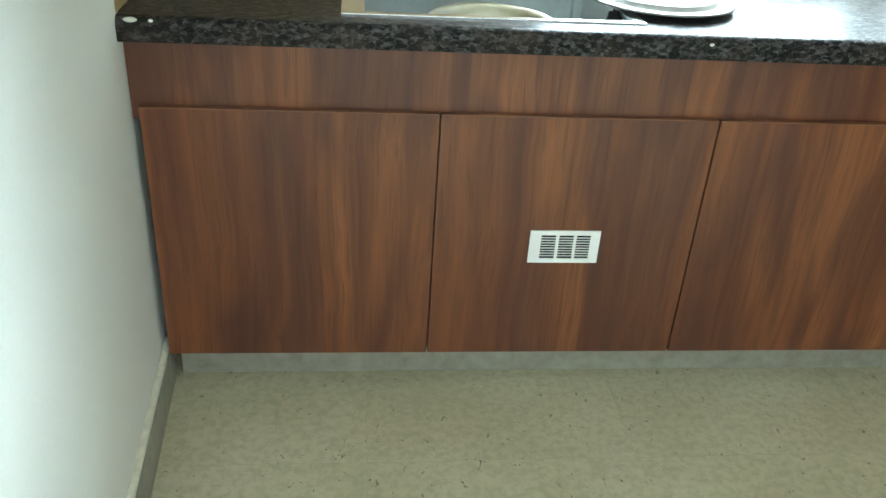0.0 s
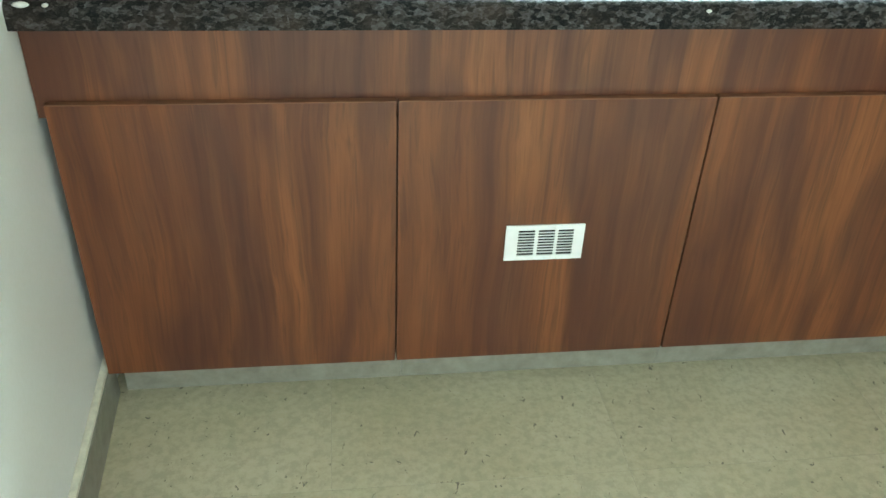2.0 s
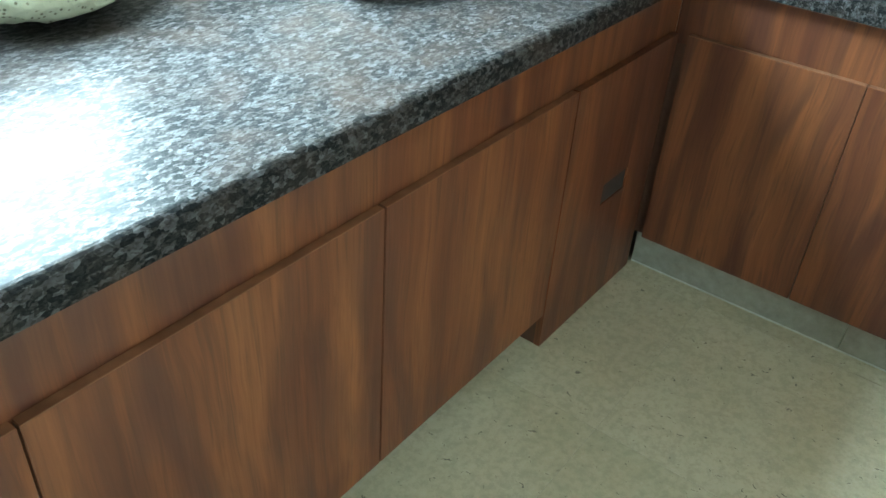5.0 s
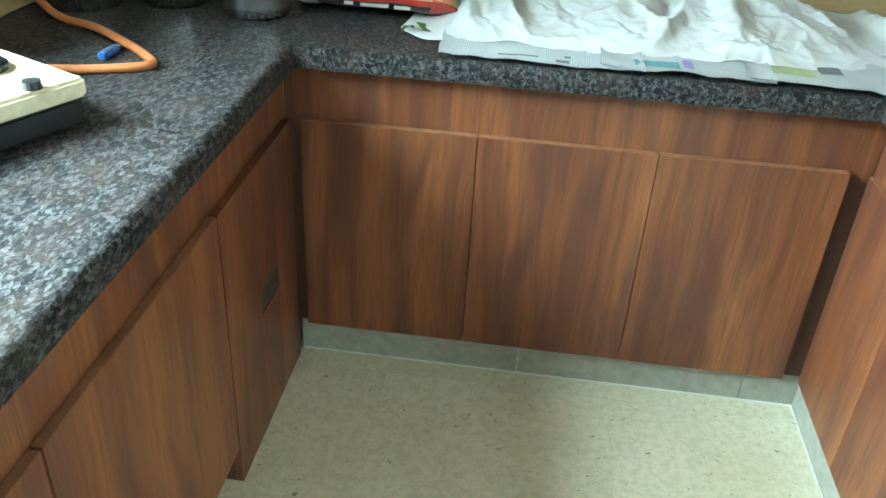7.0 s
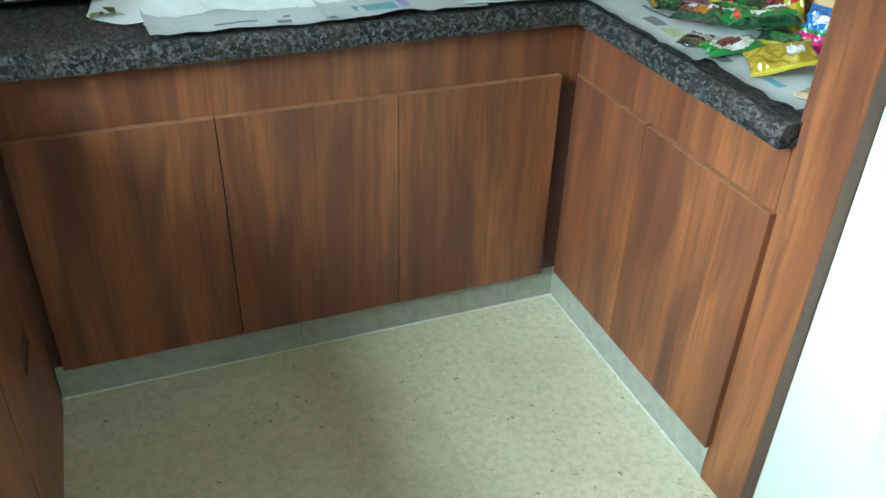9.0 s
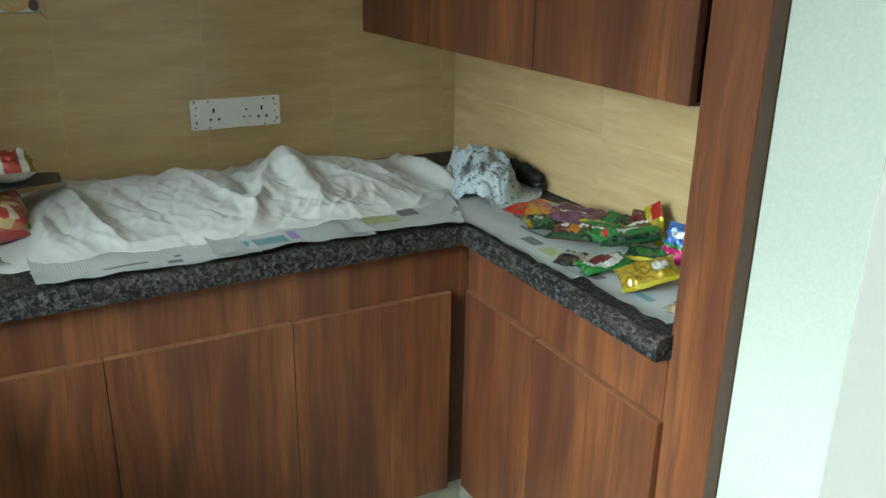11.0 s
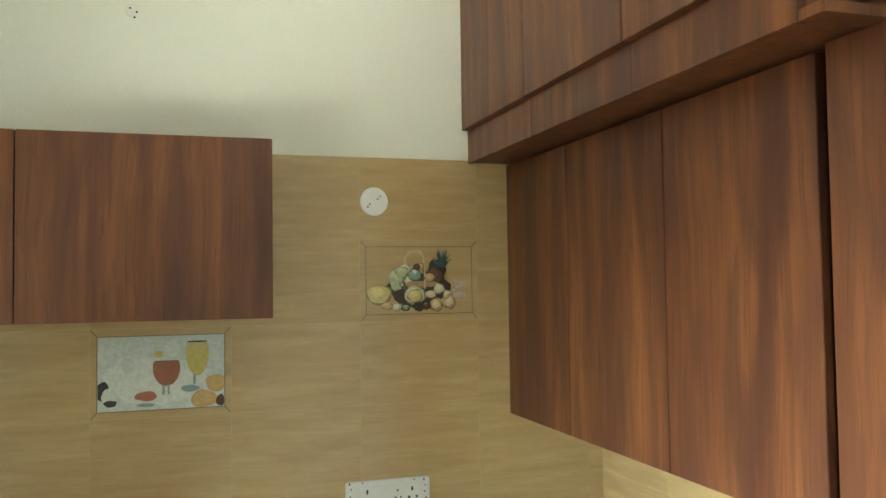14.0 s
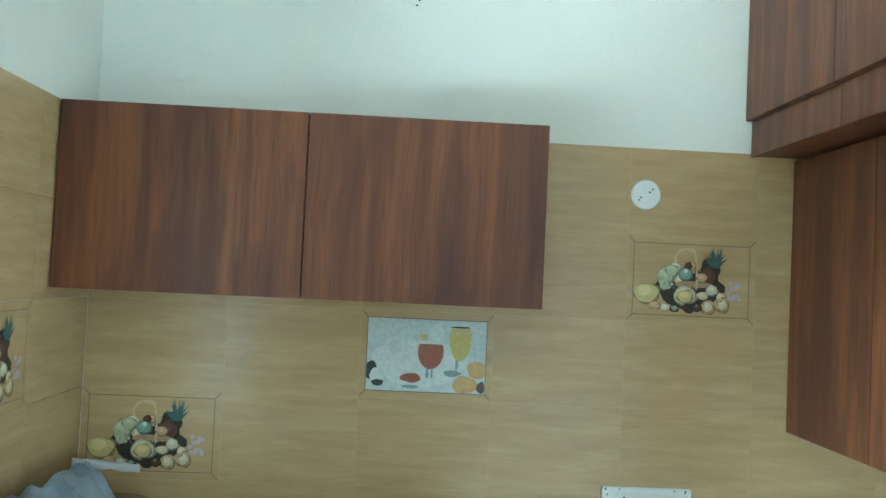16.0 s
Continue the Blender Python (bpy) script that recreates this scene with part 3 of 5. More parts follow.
solid("ladle", tube(smooth_path(((1.018, 0.60, 0.898), (1.035, 0.53, 0.897), (1.06, 0.44, 0.895), (1.07, 0.39, 0.894)), 5), 0.011), HANDLE, "pale wooden ladle handle lying behind the lid", "ladle", at=(1.04, 0.5, 0.89), smooth=True)

# white paint blobs on the slab's nose
BLOB = plain("white_plaster", (0.56, 0.56, 0.53), 0.8)
for n, (x, z, sx, sz) in enumerate(((0.062, 0.876, 0.011, 0.0045), (0.098, 0.875, 0.004, 0.003), (1.168, 0.866, 0.0045, 0.0028))):
    solid("plaster_splash", lump((x, NE + 0.002, z), (sx, 0.004, sz), n + 5, 0.2, 1.5, 2), BLOB, "white plaster splash on the granite edge", "splash", group="plaster splashes", at=(x, NE, z), smooth=True)

# speckled sponge block at the back, with a brown crust
s = Mat("speckled_sponge", 0.9)
sv = s.voronoi(85.0)
s.colour(s.ramp(sv, (0.12, (0.16, 0.15, 0.09)), (0.3, (0.58, 0.60, 0.44)))).bump(sv, 0.6, 0.004)
bread = empty("sponge_block", (1.70, 0.585, SLAB_TOP), "pale speckled sponge block with a brown patch", "sponge")
part("block", lump((1.70, 0.60, 0.937), (0.13, 0.062, 0.045), 11, 0.12, 1.8, 4, 0.05), s.m, bread, smooth=True)
part("patch", lump((1.655, 0.592, 0.976), (0.04, 0.03, 0.012), 12, 0.15, 1.8, 3), plain("brown_patch", (0.34, 0.2, 0.08), 0.8), bread, smooth=True)

# gas stove: black casing, cream top, standing askew
CREAM_ENAMEL = plain("cream_enamel", (0.62, 0.55, 0.38), 0.3)
stove = empty("gas_stove", (2.33, 0.40, SLAB_TOP), "black gas stove with a cream enamel top", "stove")
stove.rotation_euler = (0, 0, radians(-25.5))
part("casing", box(-0.16, 0.16, -0.145, 0.12, 0.004, 0.05, 0.006), BLACK, stove, local=True)
part("top", box(-0.168, 0.168, -0.152, 0.126, 0.0505, 0.085, 0.006), CREAM_ENAMEL, stove, local=True)
for sx in (-0.13, 0.13):
    for sy in (-0.12, 0.1):
        part("foot", lathe([(0.0, 0), (0.012, 0), (0.011, 0.004), (0, 0.004)], (sx, sy, 0), 12), BLACK, stove, local=True)
for sx in (-0.08, 0.08):
    part("burner", lathe([(0, 0), (0.04, 0), (0.042, 0.012), (0.03, 0.02), (0, 0.02)], (sx, 0, 0.0855), 24), BLACK, stove, local=True, smooth=True)
    part("knob", lathe([(0, 0), (0.016, 0), (0.015, 0.014), (0, 0.015)], (sx, -0.135, 0.0855), 16), BLACK, stove, local=True)
hose_keys = ((3.0, 0.665, 1.0), (2.99, 0.62, 0.93), (2.95, 0.54, 0.892), (2.90, 0.43, 0.8915), (2.80, 0.30, 0.8915), (2.725, 0.222, 0.8915), (2.697, 0.214, 0.8915), (2.672, 0.245, 0.8915), (2.64, 0.32, 0.8915), (2.58, 0.38, 0.905), (2.50, 0.40, 0.92))
solid("gas_hose", tube(smooth_path(hose_keys, 6), 0.0095, 12), plain("orange_rubber", (0.40, 0.135, 0.045), 0.45), "orange rubber gas hose lying on the worktop", "hose", at=(2.7, 0.3, SLAB_TOP), smooth=True)

# steel vessels in the corner
for x, y, r, h in ((3.16, 0.14, 0.088, 0.15), (3.195, 0.365, 0.086, 0.17)):
    v = empty("steel_pot", (x, y, SLAB_TOP + 0.001), "shiny steel cooking vessel standing in the corner", "pot", "steel vessels in the corner")
    part("body", lathe([(0, 0), (r * 0.9, 0), (r * 0.98, 0.01), (r, 0.03), (r, h - 0.01), (r * 1.07, h), (r * 1.05, h + 0.002), (r * 0.97, h - 0.008), (r * 0.96, 0.02), (r * 0.9, 0.004), (0, 0.003)], (x, y, SLAB_TOP + 0.001), 48), STEEL_BRIGHT, v, smooth=True)
    part("lid", lathe([(r * 1.03, h + 0.003), (r * 1.03, h + 0.006), (r * 0.8, h + 0.014), (0.012, h + 0.018), (0.012, h + 0.03), (0, h + 0.031)], (x, y, SLAB_TOP + 0.001), 48), STEEL_BRIGHT, v, smooth=True)

# ---- cloths and paper on the middle worktop ----


def fabric(name, a, b, weave=900.0):
    f = Mat(name, 0.85)
    big, w = f.noise(7.0, 3.0), f.noise(weave, 2.0)
    f.colour(f.ramp(big, (0.3, a), (0.7, b))).bump(w, 0.15, 0.0006)
    f.b.inputs["Sheen Weight"].default_value = 0.2
    return f.m


WHITE_CLOTH = fabric("white_cotton", (0.47, 0.46, 0.425), (0.56, 0.565, 0.565))


def ridged(p, k=1.0):
    return 1.0 - 2.0 * abs(noise.noise(p * k))


# main folds of the cloth: start and end in plan, width, height
FOLDS = [
    ((3.40, -0.44), (3.09, -0.54), 0.013, 0.020), ((3.38, -0.50), (3.14, -0.57), 0.030, -0.022), ((3.44, -0.56), (3.17, -0.66), 0.024, -0.013),
    ((3.45, -0.71), (3.14, -0.88), 0.016, 0.022), ((3.45, -0.78), (3.24, -0.83), 0.024, -0.026), ((3.45, -0.88), (3.20, -0.93), 0.026, -0.018),
    ((3.46, -0.99), (3.09, -0.82), 0.020, 0.028), ((3.40, -0.96), (3.22, -0.99), 0.026, -0.020), ((3.44, -1.02), (3.16, -1.30), 0.026, 0.018),
    ((3.38, -1.11), (3.24, -1.20), 0.020, -0.014), ((3.10, -0.50), (3.10, -0.74), 0.011, 0.010), ((3.12, -0.93), (3.11, -1.20), 0.012, 0.009),
    ((3.36, -0.34), (3.10, -0.41), 0.020, 0.012), ((3.30, -0.39), (3.12, -0.45), 0.016, -0.012), ((3.46, -1.22), (3.22, -1.36), 0.018, 0.014),
]
fold_rng = random.Random(12)
for k in range(80):
    a = Vector((fold_rng.uniform(3.10, 3.42), fold_rng.uniform(-1.36, -0.32)))
    way = Vector((-1.0, fold_rng.uniform(-1.6, 1.0))).normalized()
    FOLDS.append((a, a + way * fold_rng.uniform(0.06, 0.19), fold_rng.uniform(0.006, 0.013), fold_rng.uniform(-0.009, 0.009)))
FOLDS = [(Vector(a), Vector(b), w, h) for a, b, w, h in FOLDS]


def cloth_height(x, y):
    """Height of the covering cloth above the slab; x 3.0 to 3.6, y -0.2 to -1.5."""
    def swell(at, wide):
        return math.exp(-((y + at) / wide) ** 2)

    ridge = 0.064 / (1 + math.exp((y + 0.355) / 0.028)) / (1 + math.exp(-(y + 1.29) / 0.045))
    ridge += 0.010 * swell(0.46, 0.03) + 0.010 * swell(0.735, 0.04) - 0.024 * swell(0.882, 0.032) + 0.046 * swell(1.02, 0.045) + 0.010 * swell(1.13, 0.05) + 0.036 * swell(1.455, 0.024)
    mid = 3.40 + 0.03 * math.sin(y * 9.0)
    front = 3.055 + 0.10 * max(0.0, -1.2 - y)
    s = min(1.0, max(0.0, (x - front) / (mid - front))) if x < mid else max(0.35, 1 - ((x - mid) / 0.22) ** 2)
    body = ridge * (s ** 1.15 * (1.55 - 0.55 * s) if x < mid else s)
    q = Vector((x + 0.014 * noise.noise(Vector((x * 11, y * 11, 0))), y + 0.014 * noise.noise(Vector((x * 11, y * 11, 5)))))
    folds = 0.009 * ridged(Vector((x * 8 + 3 * y, y * 11, 3.1))) + 0.003 * ridged(Vector((x * 26, y * 30, 1.0)))
    for a, b, w, h in FOLDS:
        d = b - a
        k = max(0.0, min(1.0, (q - a).dot(d) / d.length_squared))
        off = (q - a - d * k).length / w
        if off < 4:
            folds += h * math.exp(-off ** 1.4) * math.sin(math.pi * (0.12 + 0.8 * k))
    return 0.001 + max(0.0, body + folds * min(1.0, 0.15 + body / 0.028))


def cloth_mesh(nx=150, ny=320):
    bm = bmesh.new()
    rows = []
    for j in range(ny + 1):
        t = j / ny
        y = -0.235 - 1.245 * t
        wob = 0.055 * noise.noise(Vector((t * 7.0, 2.0, 0))) + 0.022 * noise.noise(Vector((t * 21.0, 5.0, 0)))
        x0 = 3.06 + 0.6 * max(0.0, t - 0.86) + 0.6 * wob - 0.02 * math.exp(-(t / 0.06) ** 2)
        x1 = 3.62 + 0.02 * noise.noise(Vector((t * 5.0, 9.0, 0)))
        pinch = 0.5 * max(0.0, 1 - t / 0.07) ** 2
        row = []
        for i in range(nx + 1):
            u = i / nx
            x = x0 + (x1 - x0) * (pinch * 0.3 + u * (1 - pinch))
            yy = y + 0.02 * noise.noise(Vector((x * 6, t * 4, 3)))
            row.append(bm.verts.new((x, yy, SLAB_TOP + 0.003 + cloth_height(x, yy))))
        rows.append(row)
    for a, b in zip(rows, rows[1:]):
        for k in range(nx):
            bm.faces.new((a[k], a[k + 1], b[k + 1], b[k]))
    return bm


cloth = solid("covering_cloth", cloth_mesh(), WHITE_CLOTH, "rumpled white cotton cloth covering things on the worktop", "cloth", at=(3.3, -0.8, SLAB_TOP), smooth=True)
thick = cloth.modifiers.new("thickness", "SOLIDIFY")
thick.thickness, thick.offset = 0.0012, 1.0

# patterned rag in the corner, with a dark bag behind it
r = Mat("printed_rag", 0.85)
rv = r.noise(95.0, 2.0, 0.6)
rn = r.noise(30.0, 2.0)
rc = r.mix(r.ramp(rv, (0.36, grey(0.95)), (0.43, grey(0.0))), (0.40, 0.455, 0.475), (0.03, 0.045, 0.065))
r.colour(r.mix(r.ramp(rn, (0.52, grey(0.0)), (0.68, grey(0.5))), rc, (0.36, 0.46, 0.50)))


def rag_height(x, y):
    """Height of the crumpled rag: three soft humps cut by sharp folds."""
    z = 0.0
    for hx, hy, rx, ry, h in ((3.13, -1.50, 0.10, 0.10, 0.026), (3.25, -1.55, 0.12, 0.10, 0.034), (3.37, -1.60, 0.12, 0.07, 0.032), (3.08, -1.44, 0.06, 0.05, 0.016)):
        d = ((x - hx) / rx) ** 2 + ((y - hy) / ry) ** 2
        z = max(z, 1.1 * h * max(0.0, 1 - d) ** 0.85)
    p = Vector((x * 13 + 1.2 * noise.noise(Vector((x * 12, y * 12, 4))), y * 9 + 1.2 * noise.noise(Vector((x * 12, y * 12, 8))), 2.0))
    crease = 0.036 * ridged(p, 1.1) + 0.022 * ridged(p, 2.7) + 0.006 * ridged(p, 6.5)
    return max(0.0, 1.55 * z + 0.95 * (crease - 0.008) * min(1.0, z / 0.014))


def rag_mesh(n=120):
    bm = bmesh.new()
    rows = []
    for i in range(n + 1):
        row = []
        for j in range(n + 1):
            u, v = 2 * i / n - 1, 2 * j / n - 1
            a = math.atan2(v, u)
            k = max(abs(u), abs(v)) * (1 + 0.22 * noise.noise(Vector((math.cos(a) * 2.2, math.sin(a) * 2.2, 6))))
            x, y = 3.235 + 0.225 * k * math.cos(a), min(-1.39, max(-1.676, -1.53 + (0.14 - 0.05 * math.cos(a)) * k * math.sin(a)))
            row.append(bm.verts.new((x, y, SLAB_TOP + 0.007 + rag_height(x, y) * min(1.0, max(0.0, 1.12 - max(abs(u), abs(v))) / 0.22) + 0.002 * noise.noise(Vector((x * 50, y * 50, 0))) * (k < 0.95))))
        rows.append(row)
    for ra, rb in zip(rows, rows[1:]):
        for k in range(n):
            bm.faces.new((ra[k], ra[k + 1], rb[k + 1], rb[k]))
    return bm


solid("printed_rag", rag_mesh(), r.m, "crumpled white rag with small dark print", "rag", at=(3.23, -1.505, SLAB_TOP), smooth=True)
solid("plastic_bag", lump((3.20, -1.658, SLAB_TOP + 0.030), (0.06, 0.009, 0.019), 22, 0.8, 2.4, 5, 0.06), BLACK, "crumpled dark plastic bag against the tiles", "bag", at=(3.08, -1.615, SLAB_TOP), smooth=True)

# newspapers
p = Mat("newsprint", 0.85)
brick = p.n.new("ShaderNodeTexBrick")
p.l.new(p.stretch(p.coord, (1.0, 1.0, 1.0)), brick.inputs["Vector"])
brick.inputs["Scale"].default_value = 1.0
brick.inputs["Brick Width"].default_value, brick.inputs["Row Height"].default_value, brick.inputs["Mortar Size"].default_value = 0.055, 0.0055, 0.0016
brick.inputs["Color1"].default_value, brick.inputs["Color2"].default_value, brick.inputs["Mortar"].default_value = (0.30, 0.31, 0.31, 1), (0.34, 0.35, 0.345, 1), (0.41, 0.42, 0.41, 1)
p.colour(p.mix(p.ramp(p.noise(9.0, 2.0), (0.45, grey(0.0)), (0.55, grey(0.7))), brick.outputs["Color"], (0.41, 0.42, 0.41)))
NEWS = p.m


def sheet(corners, seed, lift=0.003, n=26):
    """A thin paper sheet over four plan corners, a little wavy."""
    a, b, c, d = (Vector((*q, 0)) for q in corners)
    bm = bmesh.new()
    rows = []
    for i in range(n + 1):
        row = []
        for j in range(n + 1):
            u, v = i / n, j / n
            q = (a * (1 - u) + b * u) * (1 - v) + (d * (1 - u) + c * u) * v
            edge = min(u, 1 - u, v, 1 - v)
            w = 0.0035 * (1 + noise.noise(Vector((q.x * 14, q.y * 14, seed)))) + max(0.0, 0.06 - edge) * 0.09 * (1 + noise.noise(Vector((q.x * 25, q.y * 25, seed + 4))))
            j2 = 0.004 * noise.noise(Vector((q.x * 40, q.y * 40, seed + 9)))
            row.append(bm.verts.new((q.x + j2, q.y + j2, SLAB_TOP + lift + w)))
        rows.append(row)
    for ra, rb in zip(rows, rows[1:]):
        for k in range(n):
            bm.faces.new((ra[k], ra[k + 1], rb[k + 1], rb[k]))
    return bm


PRINT_TEAL, PRINT_PURPLE = plain("teal_print", (0.12, 0.27, 0.30), 0.8), plain("purple_print", (0.26, 0.2, 0.42), 0.8)
PRINT_GREEN, PRINT_GREY = plain("green_print", (0.32, 0.36, 0.18), 0.8), plain("grey_print", (0.12, 0.125, 0.13), 0.8)
papers = (
    (((2.937, -0.342), (2.931, -0.80), (3.30, -0.80), (3.30, -0.33)), 1, 0.0025),
    (((2.945, -0.70), (2.94, -1.08), (3.32, -1.10), (3.32, -0.72)), 2, 0.0045),
    (((2.95, -1.02), (2.925, -1.312), (3.2, -1.42), (3.34, -1.04)), 3, 0.0055),
    (((3.0, -1.315), (2.50, -1.325), (2.52, -1.66), (3.3, -1.56)), 4, 0.0035),
    (((2.58, -1.345), (2.235, -1.34), (2.24, -1.66), (2.62, -1.64)), 5, 0.006),
)
inks = {
    0: ((2.985, -0.52, 0.01, 0.09, PRINT_GREY), (2.972, -0.62, 0.018, 0.03, PRINT_GREY), (3.0, -0.63, 0.012, 0.015, PRINT_GREY)),
    1: ((3.005, -0.83, 0.05, 0.1, PRINT_TEAL), (3.02, -0.9, 0.06, 0.022, PRINT_PURPLE)),
    2: ((3.035, -1.13, 0.06, 0.1, PRINT_GREEN), (3.06, -1.22, 0.05, 0.05, PRINT_GREY)),
    3: ((2.87, -1.47, 0.13, 0.022, PRINT_GREY), (2.80, -1.43, 0.1, 0.012, PRINT_GREY), (2.74, -1.39, 0.06, 0.03, PRINT_GREY), (2.66, -1.385, 0.05, 0.04, PRINT_GREEN)),
    4: ((2.5, -1.38, 0.06, 0.03, PRINT_GREY), (2.36, -1.40, 0.05, 0.02, PRINT_TEAL)),
}
for n, (corners, seed, lift) in enumerate(papers):
    cx, cy = sum(q[0] for q in corners) / 4, sum(q[1] for q in corners) / 4
    pap = solid("newspaper", sheet(corners, seed, lift), NEWS, "creased grey newspaper sheet spread on the worktop", "newspaper", group="newspapers on the worktop", at=(cx, cy, SLAB_TOP), smooth=True)
    for x, y, w, h, ink in inks[n]:
        bm = bmesh.new()
        grid = [[bm.verts.new((x + w * (i / 6 - 0.5), y + h * (j / 6 - 0.5), 0)) for j in range(7)] for i in range(7)]
        for i in range(6):
            for j in range(6):
                bm.faces.new((grid[i][j], grid[i + 1][j], grid[i + 1][j + 1], grid[i][j + 1]))
        for v in bm.verts:
            v.co.z = SLAB_TOP + lift + 0.0014 + 0.0035 * (1 + noise.noise(Vector((v.co.x * 14, v.co.y * 14, seed))))
        part("printed_block", bm, ink, pap)

# green leaf under the cloth's corner
LEAF = plain("green_leaf", (0.06, 0.12, 0.03), 0.5)
for n, (x, y, a) in enumerate(((3.115, -0.285, 0.4), (3.10, -0.31, 1.6), (3.13, -0.262, 2.6))):
    bm = bmesh.new()
    for k in range(9):
        t = k / 8
        w = 0.012 * math.sin(math.pi * min(0.98, t + 0.02))
        cxy = Vector((x + 0.05 * t * math.cos(a), y + 0.05 * t * math.sin(a), SLAB_TOP + 0.004 + 0.012 * math.sin(t * 3)))
        side = Vector((-math.sin(a), math.cos(a), 0.2)) * w
        bm.verts.new(cxy + side), bm.verts.new(cxy - side)
    bm.verts.ensure_lookup_table()
    for k in range(8):
        bm.faces.new((bm.verts[2 * k], bm.verts[2 * k + 1], bm.verts[2 * k + 3], bm.verts[2 * k + 2]))
    solid("leaf", bm, LEAF, "small green leaf beside the white cloth", "leaf", group="leaves on the worktop", at=(x, y, SLAB_TOP), smooth=True)


# ---- packets ----
def foil(name, c, rough=0.22):
    f = Mat(name, rough, 0.35)
    n = f.noise(75.0, 3.0, 0.6)
    f.colour(f.ramp(n, (0.3, tuple(v * 0.75 for v in c)), (0.7, c))).bump(n, 0.5, 0.003)
    f.b.inputs["Coat Weight"].default_value = 1.0
    f.b.inputs["Coat Roughness"].default_value = 0.12
    return f.m


RED, GOLD, GREEN, DGREEN = foil("red_foil", (0.55, 0.03, 0.025)), foil("gold_foil", (0.38, 0.255, 0.025)), foil("green_foil", (0.03, 0.20, 0.05)), foil("dark_green_foil", (0.015, 0.06, 0.03))
PURPLE, YELLOW, BLUE, WHITE_F = foil("mauve_foil", (0.17, 0.075, 0.11)), foil("yellow_foil", (0.52, 0.45, 0.03)), foil("blue_foil", (0.04, 0.16, 0.45)), foil("white_foil", (0.68, 0.68, 0.66))
PINK, MAROON, ORANGE, BLACK_F, TAN = foil("magenta_foil", (0.55, 0.03, 0.16)), foil("maroon_foil", (0.17, 0.03, 0.03)), foil("orange_foil", (0.65, 0.25, 0.03)), foil("black_foil", (0.02, 0.02, 0.022)), foil("tan_foil", (0.42, 0.33, 0.2))


def pouch(label, w, h, t, mats, paint, m, seed):
    """A heat-sealed pouch w x h x t; paint(u, v) gives the slot of each face; m places it."""
    w, h = 0.9 * w, 0.9 * h
    bm = bmesh.new()
    n = 34
    sides = []
    for s in (1, -1):
        g = []
        for i in range(n + 1):
            row = []
            for j in range(n + 1):
                u, v = i / n, j / n
                fu, fv = min(1, u * (1 - u) * 6.5), min(1, max(0.0, (v - 0.07) * (0.93 - v)) * 7.5)
                z = s * t / 2 * math.sqrt(max(0.0, fu * fv)) + 0.0006 * s
                crease = 0.26 * t * noise.noise(Vector((u * 6 + seed, v * 6, s))) + 0.16 * t * (0.4 - 2 * abs(noise.noise(Vector((u * 11 + 2 * v + seed, v * 5 - u, s))))) + 0.05 * t * noise.noise(Vector((u * 34, v * 12 + seed, s)))
                z += crease * min(1.0, 4 * fv) * (1 if s > 0 else 0.2)
                bend = 0.004 * noise.noise(Vector((u * 2.5, v * 2.5, seed)))
                z += bend
                x = (u - 0.5) * w * (1 - 0.06 * fv) + 0.003 * noise.noise(Vector((v * 9, seed, 2)))
                row.append(bm.verts.new((x, (v - 0.5) * h, z + t / 2)))
            g.append(row)
        sides.append(g)
        for i in range(n):
            for j in range(n):
                q = (g[i][j], g[i + 1][j], g[i + 1][j + 1], g[i][j + 1])
                f = bm.faces.new(q if s > 0 else q[::-1])
                f.material_index = paint((i + 0.5) / n, (j + 0.5) / n) if s > 0 else 0
    top, bot = sides
    ring = [(i, 0) for i in range(n)] + [(n, j) for j in range(n)] + [(n - i, n) for i in range(n)] + [(0, n - j) for j in range(n)]
    for (i, j), (k, l) in zip(ring, ring[1:] + ring[:1]):
        bm.faces.new((top[i][j], bot[i][j], bot[k][l], top[k][l]))
    ob = new("snack_packet", mesh_of("snack_packet", bm, mats, True))
    ob.matrix_world = m
    return tagged(ob, label, "packet", "snack packets on the worktop")


def ell(u, v, cu, cv, ru, rv):
    return ((u - cu) / ru) ** 2 + ((v - cv) / rv) ** 2 < 1


def lie(x, y, turn, z=0.012, tip=0.0, roll=0.0):
    return pose(x, y, SLAB_TOP + z, tip, roll, turn)


pouch("red and orange packet with a blue and white end", 0.135, 0.165, 0.013, (RED, ORANGE, BLUE, WHITE_F, YELLOW), lambda u, v: 3 if v < 0.07 or u > 0.95 else (2 if ell(u, v, 0.3, 0.22, 0.2, 0.11) else 4 if abs(v - 0.62 + 0.5 * (u - 0.5)) < 0.05 else 1 if ell(u, v, 0.2, 0.75, 0.3, 0.22) else 0), lie(2.925, -1.53, 14), 1)
pouch("dark green packet with a light printed oval", 0.10, 0.085, 0.02, (DGREEN, GREEN, WHITE_F, GOLD), lambda u, v: 2 if ell(u, v, 0.6, 0.5, 0.12, 0.16) else 1 if ell(u, v, 0.35, 0.45, 0.25, 0.3) else 3 if v > 0.85 else 0, lie(2.815, -1.462, -20), 2)
pouch("mauve packet with pale stripes", 0.15, 0.115, 0.028, (PURPLE, MAROON, WHITE_F, BLACK_F), lambda u, v: 2 if abs(v - 0.5 - 0.2 * (u - 0.5)) < 0.04 and 0.3 < u < 0.85 else 1 if v < 0.25 else 3 if v > 0.9 else 0, lie(2.785, -1.55, 24, 0.02, -14), 3)
